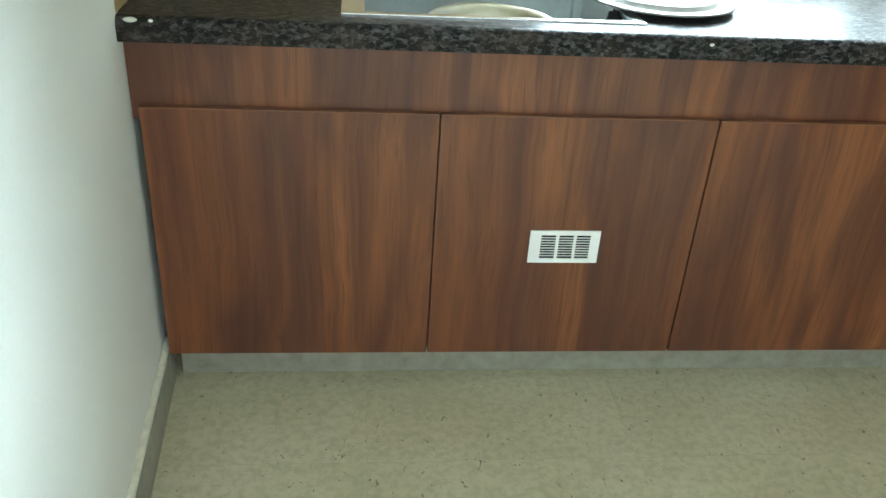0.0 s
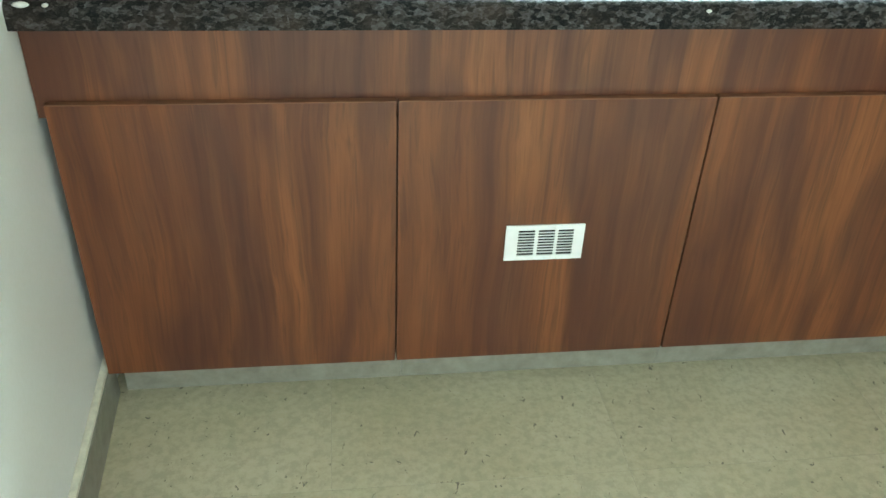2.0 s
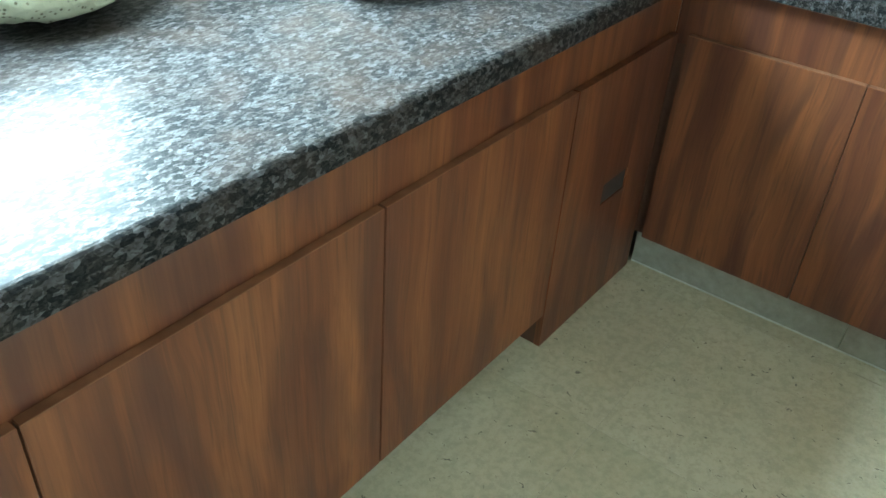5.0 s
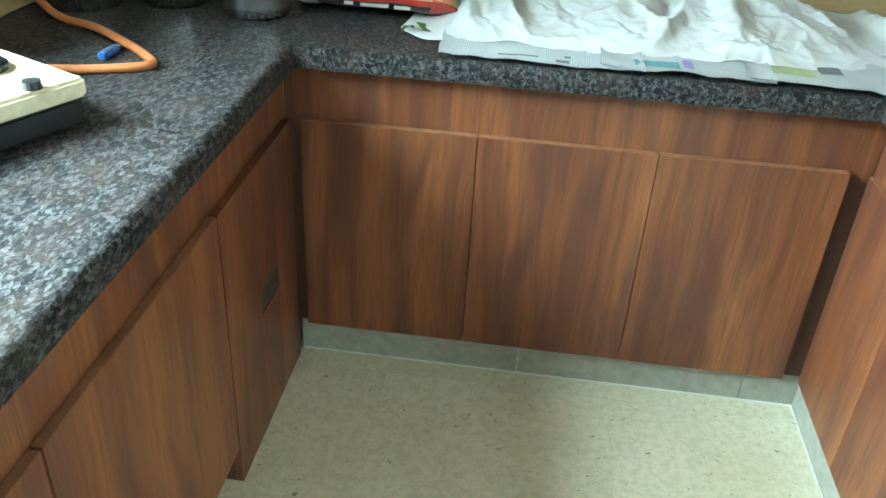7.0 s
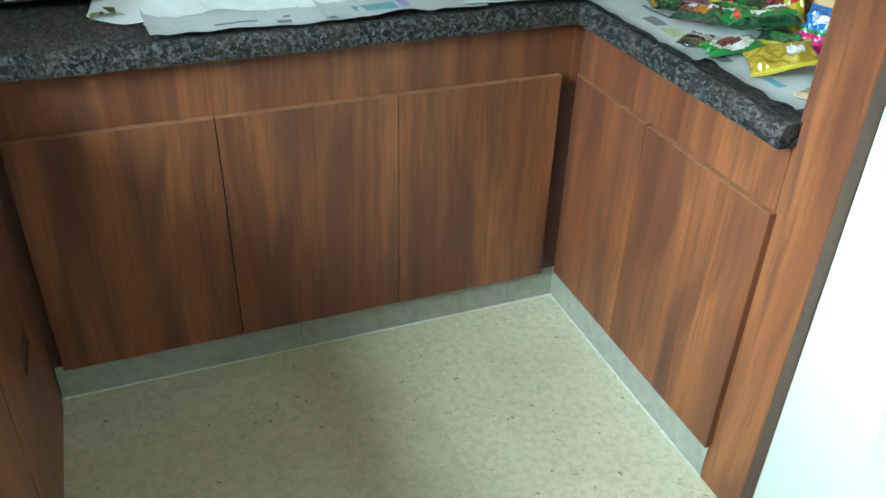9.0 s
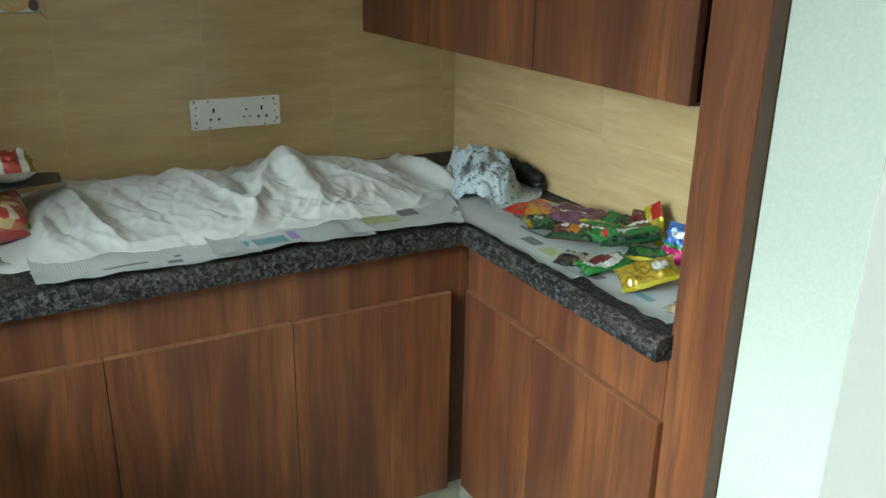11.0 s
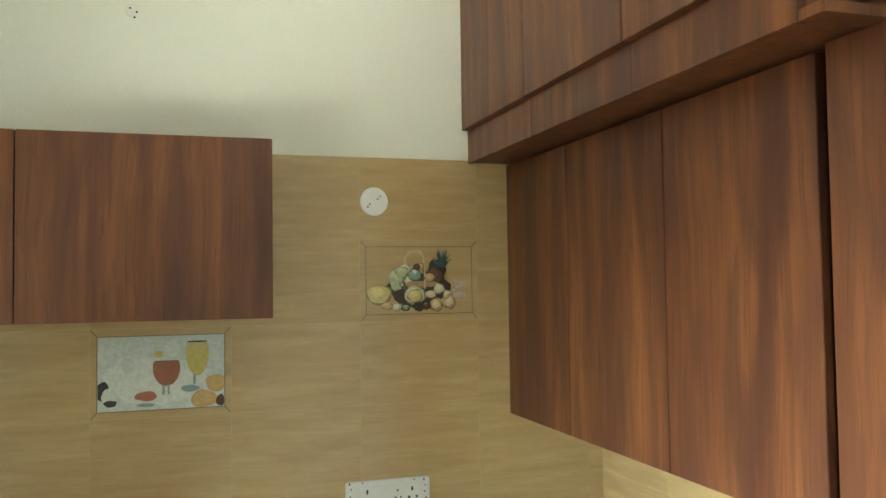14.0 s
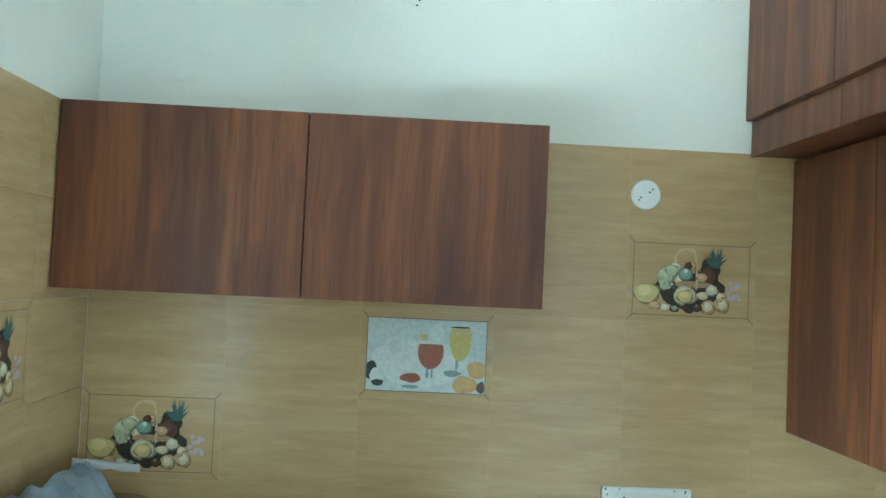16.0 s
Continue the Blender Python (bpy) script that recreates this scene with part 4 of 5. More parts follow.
pouch("dark brown packet with an orange picture", 0.13, 0.09, 0.022, (MAROON, ORANGE, DGREEN, WHITE_F), lambda u, v: 1 if ell(u, v, 0.4, 0.5, 0.24, 0.28) else 3 if ell(u, v, 0.75, 0.3, 0.1, 0.11) else 2 if v > 0.8 else 0, lie(2.70, -1.48, 30, 0.018, -9, 6), 4)
pouch("green and yellow packet", 0.14, 0.10, 0.028, (GREEN, YELLOW, WHITE_F, DGREEN), lambda u, v: 1 if v < 0.26 else 2 if abs(v - 0.62 + 0.25 * (u - 0.5)) < 0.045 else 3 if u > 0.82 else 0, lie(2.66, -1.535, 48, 0.02, -12, -5), 5)
pouch("glossy bright green packet", 0.16, 0.075, 0.03, (GREEN, WHITE_F, DGREEN, RED), lambda u, v: 1 if abs(v - 0.45) < 0.06 and 0.25 < u < 0.7 else 2 if v > 0.78 else 3 if ell(u, v, 0.9, 0.5, 0.05, 0.2) else 0, lie(2.575, -1.54, 62, 0.036, -8, 8), 6)
pouch("small black and silver packet", 0.10, 0.055, 0.012, (BLACK_F, WHITE_F, BLACK_F), lambda u, v: 1 if 0.55 < u < 0.85 else 0, lie(2.585, -1.385, -58, 0.012), 7)
pouch("green packet with a brown food picture", 0.13, 0.08, 0.022, (GREEN, MAROON, WHITE_F, YELLOW), lambda u, v: 1 if ell(u, v, 0.55, 0.5, 0.25, 0.26) else 2 if ell(u, v, 0.5, 0.5, 0.4, 0.42) else 3 if v < 0.2 else 0, lie(2.515, -1.42, 80, 0.014, 0, 8), 8)
pouch("shiny gold packet with a pale oval label", 0.140, 0.098, 0.028, (GOLD, WHITE_F, YELLOW, RED), lambda u, v: 1 if ell(u, v, 0.28, 0.5, 0.13, 0.2) else 2 if v < 0.1 or v > 0.9 else 0, lie(2.40, -1.445, 62, 0.026, -12, 16), 9)
pouch("yellow packet with a red end leaning upright", 0.062, 0.115, 0.012, (YELLOW, RED, WHITE_F, DGREEN), lambda u, v: 1 if v > 0.62 and u > 0.4 else 2 if ell(u, v, 0.5, 0.66, 0.2, 0.05) else 3 if abs(v - 0.36) < 0.06 and 0.25 < u < 0.8 else 0, pose(2.60, -1.645, SLAB_TOP + 0.052, 74, -34, 188), 10)
pouch("blue, white and magenta packet leaning upright", 0.10, 0.10, 0.03, (BLUE, PINK, WHITE_F, GREEN), lambda u, v: 1 if v < 0.36 else 3 if v < 0.44 else 2 if abs(v - 0.68) < 0.07 and 0.2 < u < 0.8 else 0, pose(2.465, -1.60, SLAB_TOP + 0.05, 62, 0, 196), 11)
pouch("maroon and white striped packet", 0.08, 0.10, 0.022, (MAROON, WHITE_F, PINK), lambda u, v: 1 if abs(v - u * 0.5 - 0.25) < 0.045 or abs(v - u * 0.5 - 0.5) < 0.03 else 0, lie(2.635, -1.63, 30, 0.036, -34), 12)
pouch("small green packet with yellow corner", 0.11, 0.08, 0.024, (DGREEN, YELLOW, GREEN), lambda u, v: 1 if u + v < 0.5 else 2 if u > 0.6 else 0, lie(2.70, -1.62, 25, 0.022, -14), 13)
pouch("tan biscuit packet at the worktop end", 0.07, 0.06, 0.014, (TAN, WHITE_F), lambda u, v: 1 if ell(u, v, 0.5, 0.5, 0.3, 0.2) else 0, lie(2.262, -1.41, 20, 0.012), 14)
pouch("dark green packet lying under the gold one", 0.12, 0.08, 0.02, (DGREEN, GREEN, YELLOW), lambda u, v: 1 if ell(u, v, 0.5, 0.5, 0.3, 0.3) else 2 if v > 0.86 else 0, lie(2.495, -1.53, 35, 0.02, -6), 16)

# ---- flour sack and packet behind the cloth ----
SACK_R, SACK_W, SACK_K = foil("sack_red", (0.45, 0.035, 0.022), 0.35), foil("sack_white", (0.66, 0.66, 0.62), 0.4), foil("sack_black", (0.025, 0.022, 0.022), 0.35)
sack = empty("flour_sack", (3.34, -0.16, SLAB_TOP), "full red, black and white flour sack lying down", "sack")
bm = bmesh.new()
rows = []
NS, NR = 40, 40
for i in range(NS + 1):
    t = i / NS
    y = 0.06 - 0.42 * t
    e = max(0.02, (1 - abs(2 * t - 1) ** 8)) ** 0.5
    row = []
    for k in range(NR):
        a = 2 * math.pi * k / NR
        c, s_ = math.cos(a), math.sin(a)
        c, s_ = math.copysign(abs(c) ** 0.7, c), math.copysign(abs(s_) ** 0.7, s_)
        w = 1 + 0.06 * noise.noise(Vector((t * 7, c * 2, s_ * 2)))
        row.append(bm.verts.new((3.345 + 0.15 * c * w * (0.6 + 0.4 * e), y + 0.01 * noise.noise(Vector((c * 2, s_ * 2, t))), SLAB_TOP + 0.004 + (0.051 + 0.051 * s_ * w) * (0.25 + 0.75 * e))))
    rows.append(row)
for i, (a, b) in enumerate(zip(rows, rows[1:])):
    for k in range(NR):
        f = bm.faces.new((a[k], a[(k + 1) % NR], b[(k + 1) % NR], b[k]))
        ang = k / NR
        f.material_index = 1 if i < 6 else 2 if 0.5 < ang < 0.64 and i < 33 else 3 if i > 13 and 0.22 < ang < 0.5 else 0
bm.faces.new(rows[0]), bm.faces.new(rows[-1])
bmesh.ops.recalc_face_normals(bm, faces=bm.faces)
low = min(v.co.z for v in bm.verts)
bmesh.ops.translate(bm, verts=bm.verts, vec=(0, 0, SLAB_TOP + 0.001 - low))
food = Mat("food_picture_print", 0.35)
food_cell = food.voronoi(48.0, None, "Color")
food.colour(food.ramp(food_cell, (0.18, (0.33, 0.03, 0.02)), (0.34, (0.50, 0.05, 0.025)), (0.44, (0.06, 0.14, 0.03)), (0.54, (0.58, 0.40, 0.20)), (0.66, (0.66, 0.60, 0.48)), (0.78, (0.45, 0.10, 0.03))))
part("bag", bm, (SACK_R, SACK_W, SACK_K, food.m), sack, smooth=True)
for k, (y, w, z) in enumerate(((-0.085, 0.022, 0.915), (-0.15, 0.07, 0.914), (-0.22, 0.04, 0.913))):
    part("printed_bar", box(3.19, 3.2005, y - w / 2, y + w / 2, z - 0.0035, z + 0.0035), SACK_W, sack, "unreadable white print")
bm = box(3.26, 3.50, -0.44, -0.08, SLAB_TOP + 0.110, SLAB_TOP + 0.122, 0.004)
for v in bm.verts:
    k = max(0.0, (-0.30 - v.co.y) / 0.14)
    v.co.z += (SLAB_TOP + 0.118 - v.co.z) * 0.8 * k
    v.co.x += (3.36 - v.co.x) * 0.6 * k
solid("black_tray", bm, BLACK, "flat black tray lying on the sack", "tray", at=(3.38, -0.25, SLAB_TOP + 0.110))
pouch("white and red packet lying on the black tray", 0.2, 0.16, 0.06, (SACK_W, SACK_R, GOLD), lambda u, v: 1 if 0.62 < u < 0.82 else 2 if u > 0.9 else 0, pose(3.36, -0.30, SLAB_TOP + 0.126, 0, 0, -90), 15)

# pale blue cloth heaped on the vessels in the corner
BLUE_CLOTH = fabric("grey_blue_cloth", (0.10, 0.135, 0.175), (0.30, 0.35, 0.39))
for tx, ty, tr in ((3.50, 0.53, 0.103), (3.11, 0.566, 0.092)):
    tin = empty("steel_tin", (tx, ty, SLAB_TOP + 0.001), "tall steel storage tin under a heaped cloth", "tin", "steel tins in the corner")
    part("body", lathe([(0, 0), (tr - 0.003, 0), (tr, 0.004), (tr, 0.17), (tr - 0.003, 0.176), (0, 0.178)], (tx, ty, SLAB_TOP + 0.001), 40), STEEL_BRIGHT, tin, smooth=True)
bm = bmesh.new()
rows = []
for i in range(91):
    t = i / 90
    row = []
    for k in range(45):
        s = 2 * k / 44 - 1
        x, y = 3.53 - 0.58 * t, 0.590 + 0.082 * s
        top = 0.245 + 0.020 * t - 0.05 * math.exp(-(t / 0.05) ** 2) - 0.06 * math.exp(-((1 - t) / 0.06) ** 2)
        fall = 0.115 * abs(s) ** 1.9
        fold = 0.034 * ridged(Vector((x * 16 + 12 * y, y * 7, 3)), 1.0) + 0.018 * ridged(Vector((x * 30, y * 16, 9)), 1.0)
        row.append(bm.verts.new((x + 0.012 * noise.noise(Vector((x * 15, y * 15, 1))), y, SLAB_TOP + max(0.181, top - fall + fold))))
    rows.append(row)
for a, b in zip(rows, rows[1:]):
    for k in range(44):
        bm.faces.new((a[k], a[k + 1], b[k + 1], b[k]))
heap = solid("folded_cloth", bm, BLUE_CLOTH, "crumpled grey-blue cloth heaped on steel tins", "cloth", at=(3.25, 0.59, SLAB_TOP + 0.178), smooth=True)
bm = bmesh.new()
rows = [[bm.verts.new((3.53 + 0.07 * t, 0.65 - 0.16 * t, SLAB_TOP + 0.262 - 0.028 * t + h + 0.006 * noise.noise(Vector((t * 6, h * 90, 2))))) for h in (0.0, 0.012, 0.022)] for t in (n / 16 for n in range(17))]
for a, b in zip(rows, rows[1:]):
    for k in range(2):
        bm.faces.new((a[k], a[k + 1], b[k + 1], b[k]))
hem = part("hem", bm, WHITE_CLOTH, heap, "pale end of the cloth hanging over", smooth=True)
hem.modifiers.new("thickness", "SOLIDIFY").thickness = 0.006

# green plastic bag behind the lid
GREEN_BAG = plain("green_plastic", (0.05, 0.36, 0.04), 0.3)
solid("green_bag", lump((1.10, 0.60, SLAB_TOP + 0.03), (0.055, 0.05, 0.03), 31, 0.3, 2.2, 4, 0.1), GREEN_BAG, "crumpled bright green plastic bag at the back of the worktop", "bag", at=(1.10, 0.60, SLAB_TOP), smooth=True)
# blue lighter inside the loop of the hose
lighter = empty("gas_lighter", (2.75, 0.325, SLAB_TOP), "dark blue plastic gas lighter lying on the worktop", "lighter")
part("body", box(2.72, 2.785, 0.315, 0.337, SLAB_TOP + 0.001, SLAB_TOP + 0.017, 0.004), BLUE, lighter)
part("nozzle", box(2.7855, 2.815, 0.321, 0.331, SLAB_TOP + 0.004, SLAB_TOP + 0.012, 0.002), STEEL_BRIGHT, lighter)

# ---- wall fittings ----
sk = empty("power_socket", (EAST, -0.949, 1.068), "white switchboard with two power sockets", "socket")
part("plate", box(EAST - 0.011, EAST, -1.081, -0.817, 1.0245, 1.1115, 0.003), PLASTIC, sk)
part("module", box(EAST - 0.0145, EAST - 0.0112, -1.05, -0.858, 1.042, 1.095, 0.0015), PLASTIC, sk)
for y0, y1 in ((-0.958, -0.914), (-0.913, -0.905)):
    part("switch", box(EAST - 0.017, EAST - 0.0147, y0, y1, 1.048, 1.089, 0.0012), PLASTIC, sk)
for y, z, w, h in ((-0.882, 1.071, 0.006, 0.013), (-0.872, 1.046, 0.007, 0.007), (-0.896, 1.046, 0.007, 0.007), (-1.023, 1.071, 0.006, 0.013), (-1.013, 1.046, 0.007, 0.007), (-1.037, 1.046, 0.007, 0.007), (-0.977, 1.069, 0.005, 0.006), (-0.97, 1.048, 0.005, 0.005), (-0.987, 1.048, 0.005, 0.005)):
    part("pin_hole", box(EAST - 0.0149, EAST - 0.0143, y - w / 2, y + w / 2, z + 0.008 - h / 2, z + 0.008 + h / 2), BLACK, sk)
for y, z, a in ((-0.828, 1.098, 1), (-0.833, 1.082, 0), (-0.83, 1.06, 0), (-0.832, 1.038, 1), (-0.828, 1.024, 0), (-0.868, 1.098, 0), (-0.868, 1.022, 0), (-1.03, 1.097, 0), (-1.032, 1.022, 0), (-1.062, 1.095, 1), (-1.066, 1.078, 0), (-1.064, 1.058, 0), (-1.068, 1.036, 1), (-1.062, 1.026, 0)):
    part("mark", box(EAST - 0.0116, EAST - 0.0109, y - 0.002, y + 0.002, z + 0.006 - 0.002 * a, z + 0.010 + 0.002 * a), BLACK, sk)


def disc(name, y, z, r, depth, parent, mat, x=EAST, segs=40):
    bm = bmesh.new()
    bmesh.ops.create_cone(bm, cap_ends=True, segments=segs, radius1=r, radius2=r * 0.94, depth=depth, matrix=Matrix.Translation((x - depth / 2, y, z)) @ Matrix.Rotation(radians(-90), 4, "Y"))
    return part(name, bm, mat, parent)


cap = empty("round_cover", (EAST, -0.915, 1.966), "round white plastic cover plate on the tiles", "cover plate")
disc("plate", -0.915, 1.966, 0.0445, 0.007, cap, PLASTIC)
for y, z in ((-0.934, 1.982), (-0.925, 1.973), (-0.9, 1.957), (-0.894, 1.949)):
    disc("screw", y, z, 0.0028, 0.0008, cap, BLACK, EAST - 0.0072, 10)
plug = empty("wall_plug", (EAST + 0.008, -0.21, 2.51), "bare screw holes in the white painted wall", "screw holes")
disc("patch", -0.21, 2.51, 0.02, 0.0015, plug, CEIL, EAST + 0.008)
for y, z in ((-0.203, 2.516), (-0.221, 2.506), (-0.215, 2.49)):
    disc("hole", y, z, 0.0032, 0.0008, plug, BLACK, EAST + 0.0063, 10)


# ---- wall tiles ----
COLS_E = (0.678, 0.2855, -0.099, -0.4835, -0.868, -1.2525, -1.637, -1.688)
ROWS_Z = (SLAB_TOP + 0.001, 1.085, 1.339, 1.593, 1.847, TILE_TOP)
GAP = 0.0005
shared = {}


def tile_mesh(axis, w, h):
    key = (axis, round(w, 4), round(h, 4))
    if key not in shared:
        w, h = w - 2 * GAP, h - 2 * GAP
        bm = box(-0.003, 0.003, -w / 2, w / 2, -h / 2, h / 2, 0.0004) if axis == "y" else box(-w / 2, w / 2, -0.003, 0.003, -h / 2, h / 2, 0.0004)
        shared[key] = mesh_of("tile", bm, TILE)
    return shared[key]


def wall_tile(wall, axis, a0, a1, z0, z1, face):
    """A tile whose face lies at face (x for axis y, y for axis x)."""
    ob = new("tile", tile_mesh(axis, abs(a1 - a0), z1 - z0))
    mid, z = (a0 + a1) / 2, (z0 + z1) / 2
    ob.location = (face, mid, z) if axis == "y" else (mid, face, z)
    ob.parent = wall
    return ob


part("grout", box(EAST + 0.0006, EAST + 0.0079, SOUTH, NORTH, SLAB_TOP, TILE_TOP - 0.001), GROUT, wall_east)
part("grout", box(PIER_X1 + 0.1, EAST + 0.003, SOUTH - 0.0079, SOUTH - 0.0006, SLAB_TOP, 1.3), GROUT, wall_south)
decor = {}
for i, (a, b) in enumerate(zip(COLS_E, COLS_E[1:])):
    for j, (z0, z1) in enumerate(zip(ROWS_Z, ROWS_Z[1:])):
        t = wall_tile(wall_east, "y", a, b, z0, z1, EAST + 0.003)
        decor["e", i, j] = t
for a, b in zip((3.654, 3.27, 2.886, 2.5, 2.226), (3.27, 2.886, 2.5, 2.226)):
    for z0, z1 in ((ROWS_Z[0], 1.085), (1.085, 1.29)):
        wall_tile(wall_south, "x", b, a, z0, z1, SOUTH - 0.003)
COLS_N = (3.654, 3.295, 2.911, 2.526, 2.142, 1.757, 1.373, 0.988, 0.604, 0.22, WEST + 0.002)
for i, (b, a) in enumerate(zip(COLS_N, COLS_N[1:])):
    for j, (z0, z1) in enumerate(zip(ROWS_Z, ROWS_Z[1:])):
        spans = [(a, b)]
        if z1 > WIN_Z0 - 0.02:
            spans = [(a, min(b, WIN_X0 - 0.002)), (max(a, WIN_X1 + 0.002), b)]
        for x0, x1 in spans:
            if x1 - x0 > 0.02:
                t = wall_tile(wall_north, "x", x0, x1, z0, z1, NORTH + 0.003)
                decor["n", i, j] = t
for a, b in ((-0.02, 0.29), (0.29, 0.676)):
    for z0, z1 in zip(ROWS_Z, ROWS_Z[1:]):
        wall_tile(wall_west, "y", a, b, z0, z1, WEST + 0.0005)

# ---- printed tiles ----
INKS = {
    "melon": (0.62, 0.52, 0.24), "grape": (0.48, 0.52, 0.34), "apple": (0.22, 0.36, 0.28), "peach": (0.55, 0.36, 0.22), "dark": (0.055, 0.045, 0.035),
    "leaf": (0.07, 0.13, 0.13), "basket": (0.42, 0.27, 0.16), "pale": (0.60, 0.58, 0.42), "orange": (0.60, 0.42, 0.19), "flesh": (0.66, 0.54, 0.36),
    "brown": (0.11, 0.06, 0.04), "flower": (0.52, 0.43, 0.45), "arc": (0.60, 0.46, 0.28), "sky": (0.58, 0.66, 0.64), "haze": (0.68, 0.73, 0.71),
    "wine": (0.35, 0.125, 0.08), "juice": (0.58, 0.50, 0.16), "deep": (0.05, 0.07, 0.07), "teal": (0.26, 0.35, 0.36), "fruit": (0.62, 0.38, 0.15),
}
INK = {}
for k, c in INKS.items():
    im = Mat("ink_" + k, 0.25)
    f = im.noise(90.0, 3.0, 0.6)
    im.colour(im.ramp(f, (0.35, tuple(v * 0.88 for v in c)), (0.65, tuple(min(1, v * 1.06) for v in c))))
    INK[k] = im.m
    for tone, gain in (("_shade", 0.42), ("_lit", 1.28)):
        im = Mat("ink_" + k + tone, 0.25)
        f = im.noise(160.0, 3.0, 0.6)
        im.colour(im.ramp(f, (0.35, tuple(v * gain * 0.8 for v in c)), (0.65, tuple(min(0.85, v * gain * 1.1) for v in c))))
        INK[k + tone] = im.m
# ellipses: ink, centre, half sizes, on a plate one unit wide and one high
FRUIT = [
    ("arc", 0.45, 0.80, 0.10, 0.16), ("bg", 0.45, 0.79, 0.078, 0.125), ("dark", 0.49, 0.36, 0.29, 0.25), ("dark", 0.66, 0.66, 0.085, 0.15), ("brown", 0.64, 0.56, 0.09, 0.14), ("pale", 0.36, 0.66, 0.05, 0.09), ("flesh", 0.40, 0.50, 0.05, 0.07), ("peach", 0.50, 0.70, 0.04, 0.06),
    ("basket", 0.52, 0.44, 0.17, 0.05), ("grape", 0.28, 0.55, 0.075, 0.13), ("grape", 0.33, 0.62, 0.06, 0.09), ("grape", 0.27, 0.43, 0.045, 0.09),
    ("melon", 0.12, 0.29, 0.12, 0.15), ("apple", 0.45, 0.58, 0.062, 0.095), ("haze", 0.45, 0.63, 0.018, 0.03), ("peach", 0.59, 0.54, 0.05, 0.07),
    ("arc", 0.545, 0.55, 0.009, 0.2), ("brown", 0.47, 0.70, 0.035, 0.05), ("dark", 0.30, 0.25, 0.05, 0.06),
    ("pale", 0.45, 0.28, 0.104, 0.14), ("melon", 0.45, 0.27, 0.075, 0.1), ("pale", 0.68, 0.37, 0.055, 0.08), ("flesh", 0.60, 0.29, 0.055, 0.06),
    ("flesh", 0.76, 0.27, 0.045, 0.08), ("orange", 0.65, 0.13, 0.064, 0.105), ("flesh", 0.65, 0.135, 0.048, 0.08), ("orange", 0.775, 0.17, 0.062, 0.115), ("flesh", 0.775, 0.175, 0.046, 0.09),
    ("peach", 0.19, 0.13, 0.055, 0.06), ("pale", 0.28, 0.11, 0.045, 0.055), ("brown", 0.36, 0.10, 0.042, 0.055), ("apple", 0.36, 0.105, 0.028, 0.035), ("dark", 0.49, 0.11, 0.058, 0.07), ("brown", 0.56, 0.12, 0.04, 0.06),
]
DRINKS = [
    ("haze", 0.45, 0.40, 0.40, 0.32), ("haze", 0.23, 0.60, 0.075, 0.14), ("sky", 0.235, 0.62, 0.05, 0.1), ("haze", 0.58, 0.82, 0.06, 0.12), ("deep", 0.04, 0.27, 0.06, 0.13), ("haze", 0.085, 0.2, 0.05, 0.12), ("deep", 0.1, 0.11, 0.05, 0.045),
    ("teal", 0.72, 0.27, 0.075, 0.045), ("teal", 0.755, 0.40, 0.012, 0.09), ("juice", 0.78, 0.74, 0.092, 0.30, 0.9), ("melon", 0.78, 0.84, 0.085, 0.06), ("deep", 0.78, 0.905, 0.085, 0.012), ("melon", 0.47, 0.75, 0.035, 0.05),
    ("wine", 0.535, 0.56, 0.108, 0.245, 0.66), ("teal", 0.51, 0.24, 0.012, 0.1), ("teal", 0.55, 0.24, 0.008, 0.1), ("haze", 0.53, 0.17, 0.06, 0.03), ("wine", 0.375, 0.19, 0.087, 0.065), ("teal", 0.375, 0.07, 0.07, 0.025),
    ("fruit", 0.93, 0.33, 0.085, 0.12), ("orange", 0.93, 0.34, 0.06, 0.08), ("fruit", 0.83, 0.12, 0.105, 0.12), ("orange", 0.82, 0.13, 0.075, 0.085), ("brown", 0.965, 0.09, 0.035, 0.08),
]


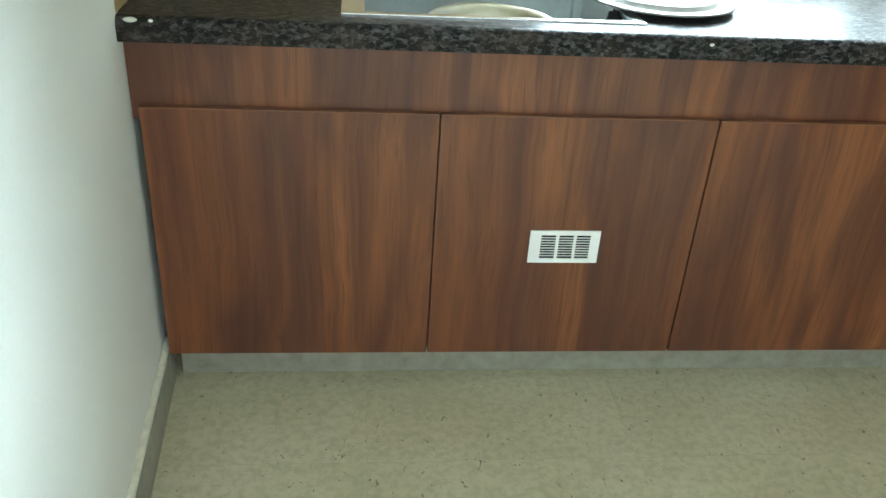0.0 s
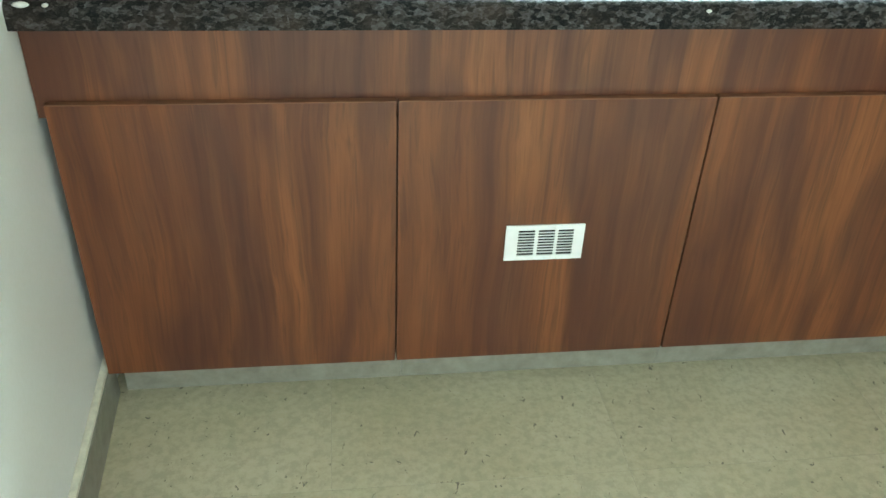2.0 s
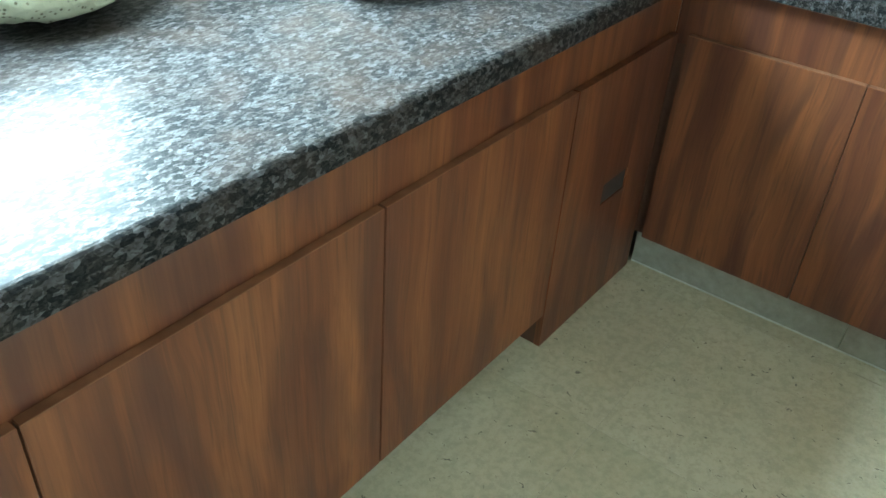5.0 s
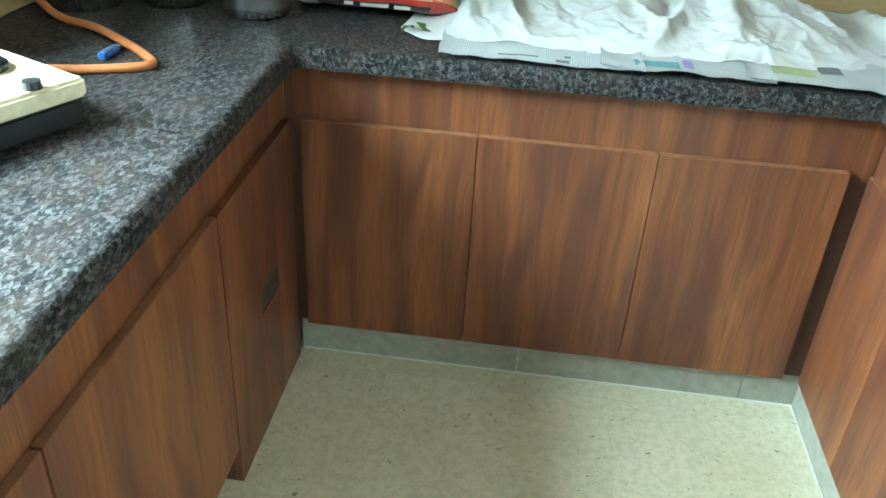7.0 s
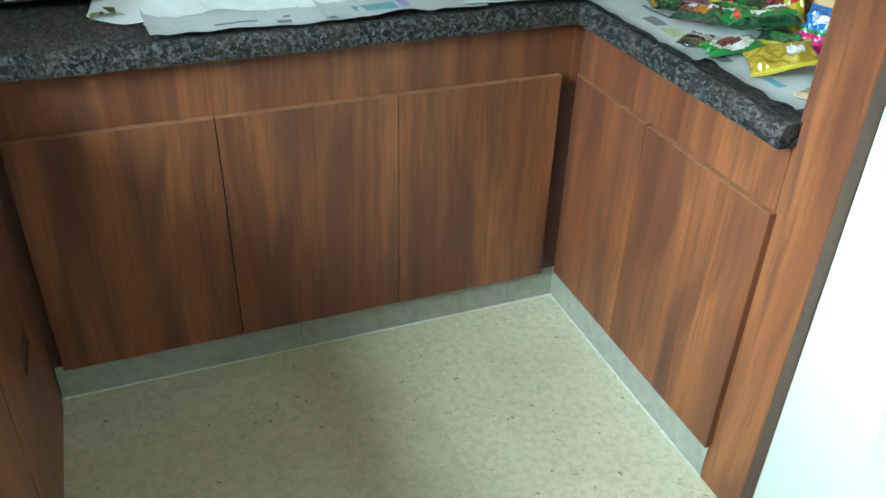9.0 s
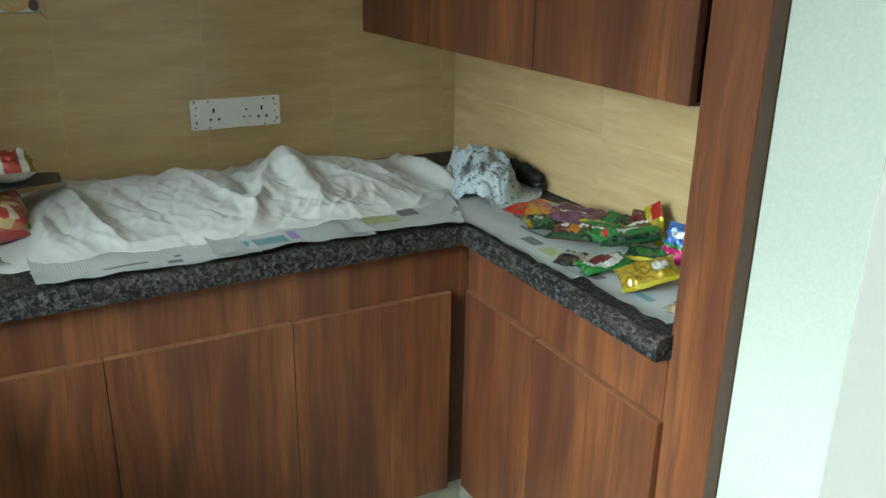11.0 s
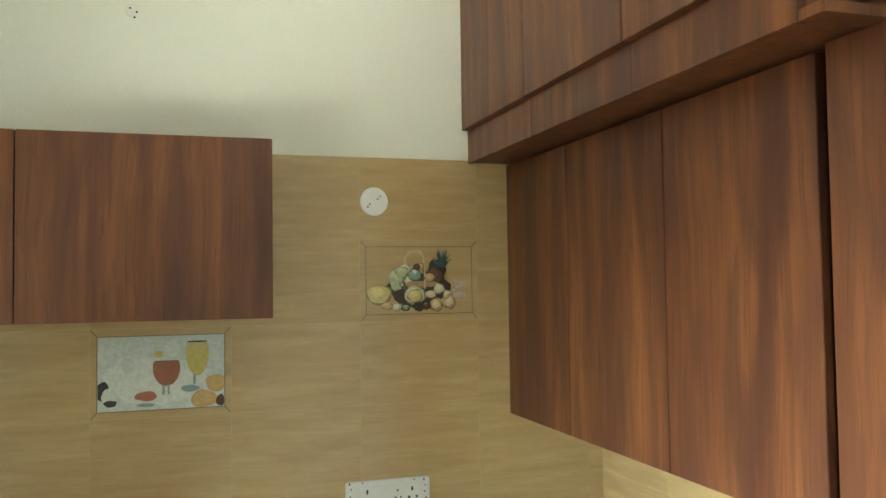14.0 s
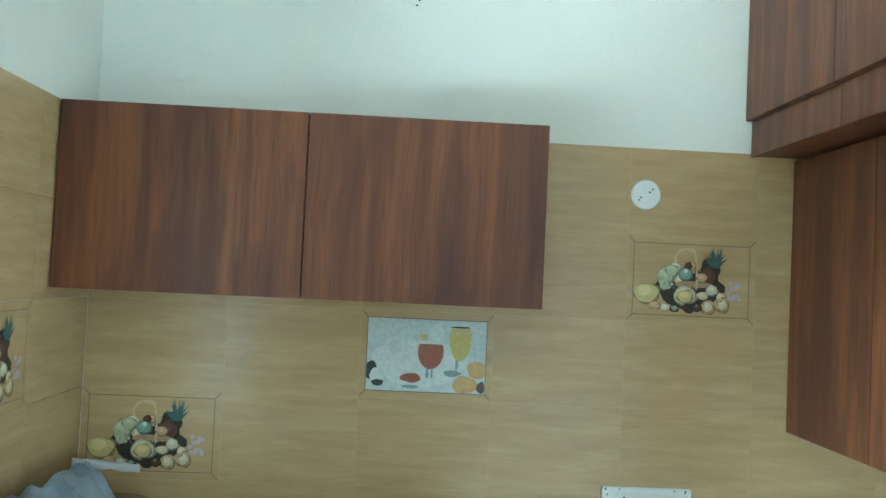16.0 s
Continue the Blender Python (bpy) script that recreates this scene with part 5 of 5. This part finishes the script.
def printed_tile(tile, name, label, to_world, shapes, ground=None):
    """Framing lines and a flat print on a tile; to_world(u, v, out) maps the tile's unit square."""
    px, py = 0.05, 0.085
    tagged(tile, label)
    bm = bmesh.new()

    def stroke(u0, v0, u1, v1, w):
        d = Vector((u1 - u0, (v1 - v0) / 1.52))
        n = Vector((-d.y, d.x)).normalized() * w
        n.y *= 1.52
        bm.faces.new([bm.verts.new(to_world(u, v, 0.0009)) for u, v in ((u0 + n.x, v0 + n.y), (u1 + n.x, v1 + n.y), (u1 - n.x, v1 - n.y), (u0 - n.x, v0 - n.y))])

    a, b, c, d = (px, py), (1 - px, py), (1 - px, 1 - py), (px, 1 - py)
    for p, q in ((a, b), (b, c), (c, d), (d, a)):
        stroke(*p, *q, 0.0034)
    for p, q in ((a, (0.005, 0.01)), (b, (0.995, 0.01)), (c, (0.995, 0.99)), (d, (0.005, 0.99))):
        stroke(*p, *q, 0.0034)
    bmesh.ops.recalc_face_normals(bm, faces=bm.faces)
    frame_lines = part("frame_line", bm, LINE, tile, "thin brown mitred frame lines", local=True)
    keys = sorted({s[0] + tone for s in shapes if s[0] != "bg" for tone in ("", "_shade", "_lit")} | ({"leaf"} if not ground else set())) + (["bg"] if any(s[0] == "bg" for s in shapes) else [])
    mats = [TILE if k == "bg" else INK[k] for k in keys]
    bm = bmesh.new()
    if ground:
        keys.append("ground"), mats.append(INK[ground])
        f = bm.faces.new([bm.verts.new(to_world(u, v, 0.0006)) for u, v in ((px, py), (1 - px, py), (1 - px, 1 - py), (px, 1 - py))])
        f.material_index = len(keys) - 1
    rng = random.Random(4)
    flat = []
    for ink, u, v, ru, rv, *cut in shapes:
        if cut or ground or ru < 0.03 or ink in ("bg", "dark", "arc", "haze", "sky", "deep", "basket"):
            flat.append((ink, u, v, ru, rv, *cut))
        else:
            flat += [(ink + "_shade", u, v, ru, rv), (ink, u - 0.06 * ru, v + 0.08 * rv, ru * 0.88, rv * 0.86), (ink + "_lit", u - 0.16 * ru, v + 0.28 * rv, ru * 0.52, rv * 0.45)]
    if not ground:
        flat += [("flower", 0.87 + rng.uniform(-0.06, 0.06), 0.37 + rng.uniform(-0.13, 0.13), 0.018, 0.03) for _ in range(16)]
        flat += [("grape", 0.27 + rng.uniform(-0.06, 0.06), 0.52 + rng.uniform(-0.14, 0.14), 0.015, 0.024) for _ in range(14)]
        flat = [("dark", 0.62 + rng.uniform(-0.08, 0.06), 0.58 + rng.uniform(-0.13, 0.13), 0.018, 0.028) for _ in range(10)] + flat
        flat = [(rng.choice(("dark", "brown", "apple", "peach", "pale", "flesh", "leaf", "grape")), max(0.2, min(0.8, rng.gauss(0.5, 0.15))), rng.uniform(0.08, 0.62), rng.uniform(0.008, 0.020), rng.uniform(0.012, 0.032)) for _ in range(70)] + flat + [(rng.choice(("dark", "brown", "apple", "pale")), rng.gauss(0.5, 0.13), rng.uniform(0.1, 0.55), rng.uniform(0.004, 0.008), rng.uniform(0.008, 0.016)) for _ in range(22)]
        keys += ["flower"]
        mats += [INK["flower"]]
    for n, (ink, u, v, ru, rv, *cut) in enumerate(flat):
        ring = []
        for k in range(22):
            t = 2 * math.pi * k / 22
            wob = 1 if cut else 1 + 0.06 * math.sin(3 * t + n) + 0.04 * math.sin(5 * t + 2 * n)
            uu, vv = u + ru * wob * math.cos(t), v + rv * wob * math.sin(t)
            uu, vv = min(0.995, max(0.005, uu)), min(cut[0] if cut else 0.99, max(0.008, vv))
            ring.append(bm.verts.new(to_world(px + uu * (1 - 2 * px), py + vv * (1 - 2 * py), 0.0007 + 0.00002 * (n + 1))))
        bm.faces.new(ring).material_index = keys.index(ink)
    if not ground:
        keys.append("leaf2"), mats.append(INK["leaf"])
        for n in range(21):
            t = radians(35 + 110 * (n * 8 % 21) / 20)
            l = 0.17 + 0.05 * math.sin(n * 2.3)
            bu, bv = 0.70 + 0.02 * math.sin(n), 0.70
            tip = (bu + l * 0.75 * math.cos(t), bv + l * 1.35 * math.sin(t))
            s_ = (0.016 * math.sin(t), -0.022 * math.cos(t))
            pts = ((bu + s_[0], bv + s_[1]), tip, (bu - s_[0], bv - s_[1]))
            f = bm.faces.new([bm.verts.new(to_world(px + min(0.99, x) * (1 - 2 * px), py + min(0.985, y) * (1 - 2 * py), 0.0036 + n * 0.00005)) for x, y in pts])
            f.material_index = len(keys) - 1
    bmesh.ops.recalc_face_normals(bm, faces=bm.faces)
    part(name, bm, mats, tile, local=True)


def east_map(a0, a1, z0, z1):
    w, h = abs(a1 - a0), z1 - z0
    return lambda u, v, out: (-0.003 - out, w * (0.5 - u), h * (v - 0.5))


def north_map(a0, a1, z0, z1):
    w, h = abs(a1 - a0), z1 - z0
    return lambda u, v, out: (w * (u - 0.5), -0.003 - out, h * (v - 0.5))


FRUIT_LABEL, DRINK_LABEL = "beige tile printed with a fruit basket", "tile printed with cocktail glasses and oranges"
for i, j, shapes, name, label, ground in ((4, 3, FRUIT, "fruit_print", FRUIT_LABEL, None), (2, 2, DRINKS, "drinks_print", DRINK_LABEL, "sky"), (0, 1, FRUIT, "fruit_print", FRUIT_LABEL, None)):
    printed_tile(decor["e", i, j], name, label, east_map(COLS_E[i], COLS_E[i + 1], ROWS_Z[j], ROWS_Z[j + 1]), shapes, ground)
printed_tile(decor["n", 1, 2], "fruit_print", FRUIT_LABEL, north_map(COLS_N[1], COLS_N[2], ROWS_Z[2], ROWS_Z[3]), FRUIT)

# ---- floor tiles ----
FX = 0.502
fshared = {}
xs = [WEST] + [x for x in (FX + 0.6 * k for k in range(-1, 7)) if WEST + 0.02 < x < EAST] + [EAST]
ys = [ROOM_Y - 0.15] + sorted(y for y in (0.35 - 0.6 * k for k in range(0, 7)) if ROOM_Y < y < NORTH) + [NORTH]
for x0, x1 in zip(xs, xs[1:]):
    for y0, y1 in zip(ys, ys[1:]):
        key = (round(x1 - x0, 3), round(y1 - y0, 3))
        if key not in fshared:
            w, h = key[0] - 0.001, key[1] - 0.001
            fshared[key] = mesh_of("tile", box(-w / 2, w / 2, -h / 2, h / 2, -0.008, 0.0, 0.0005), FLOOR)
        ob = new("tile", fshared[key])
        ob.location = ((x0 + x1) / 2, (y0 + y1) / 2, 0.0)
        ob.parent = floor
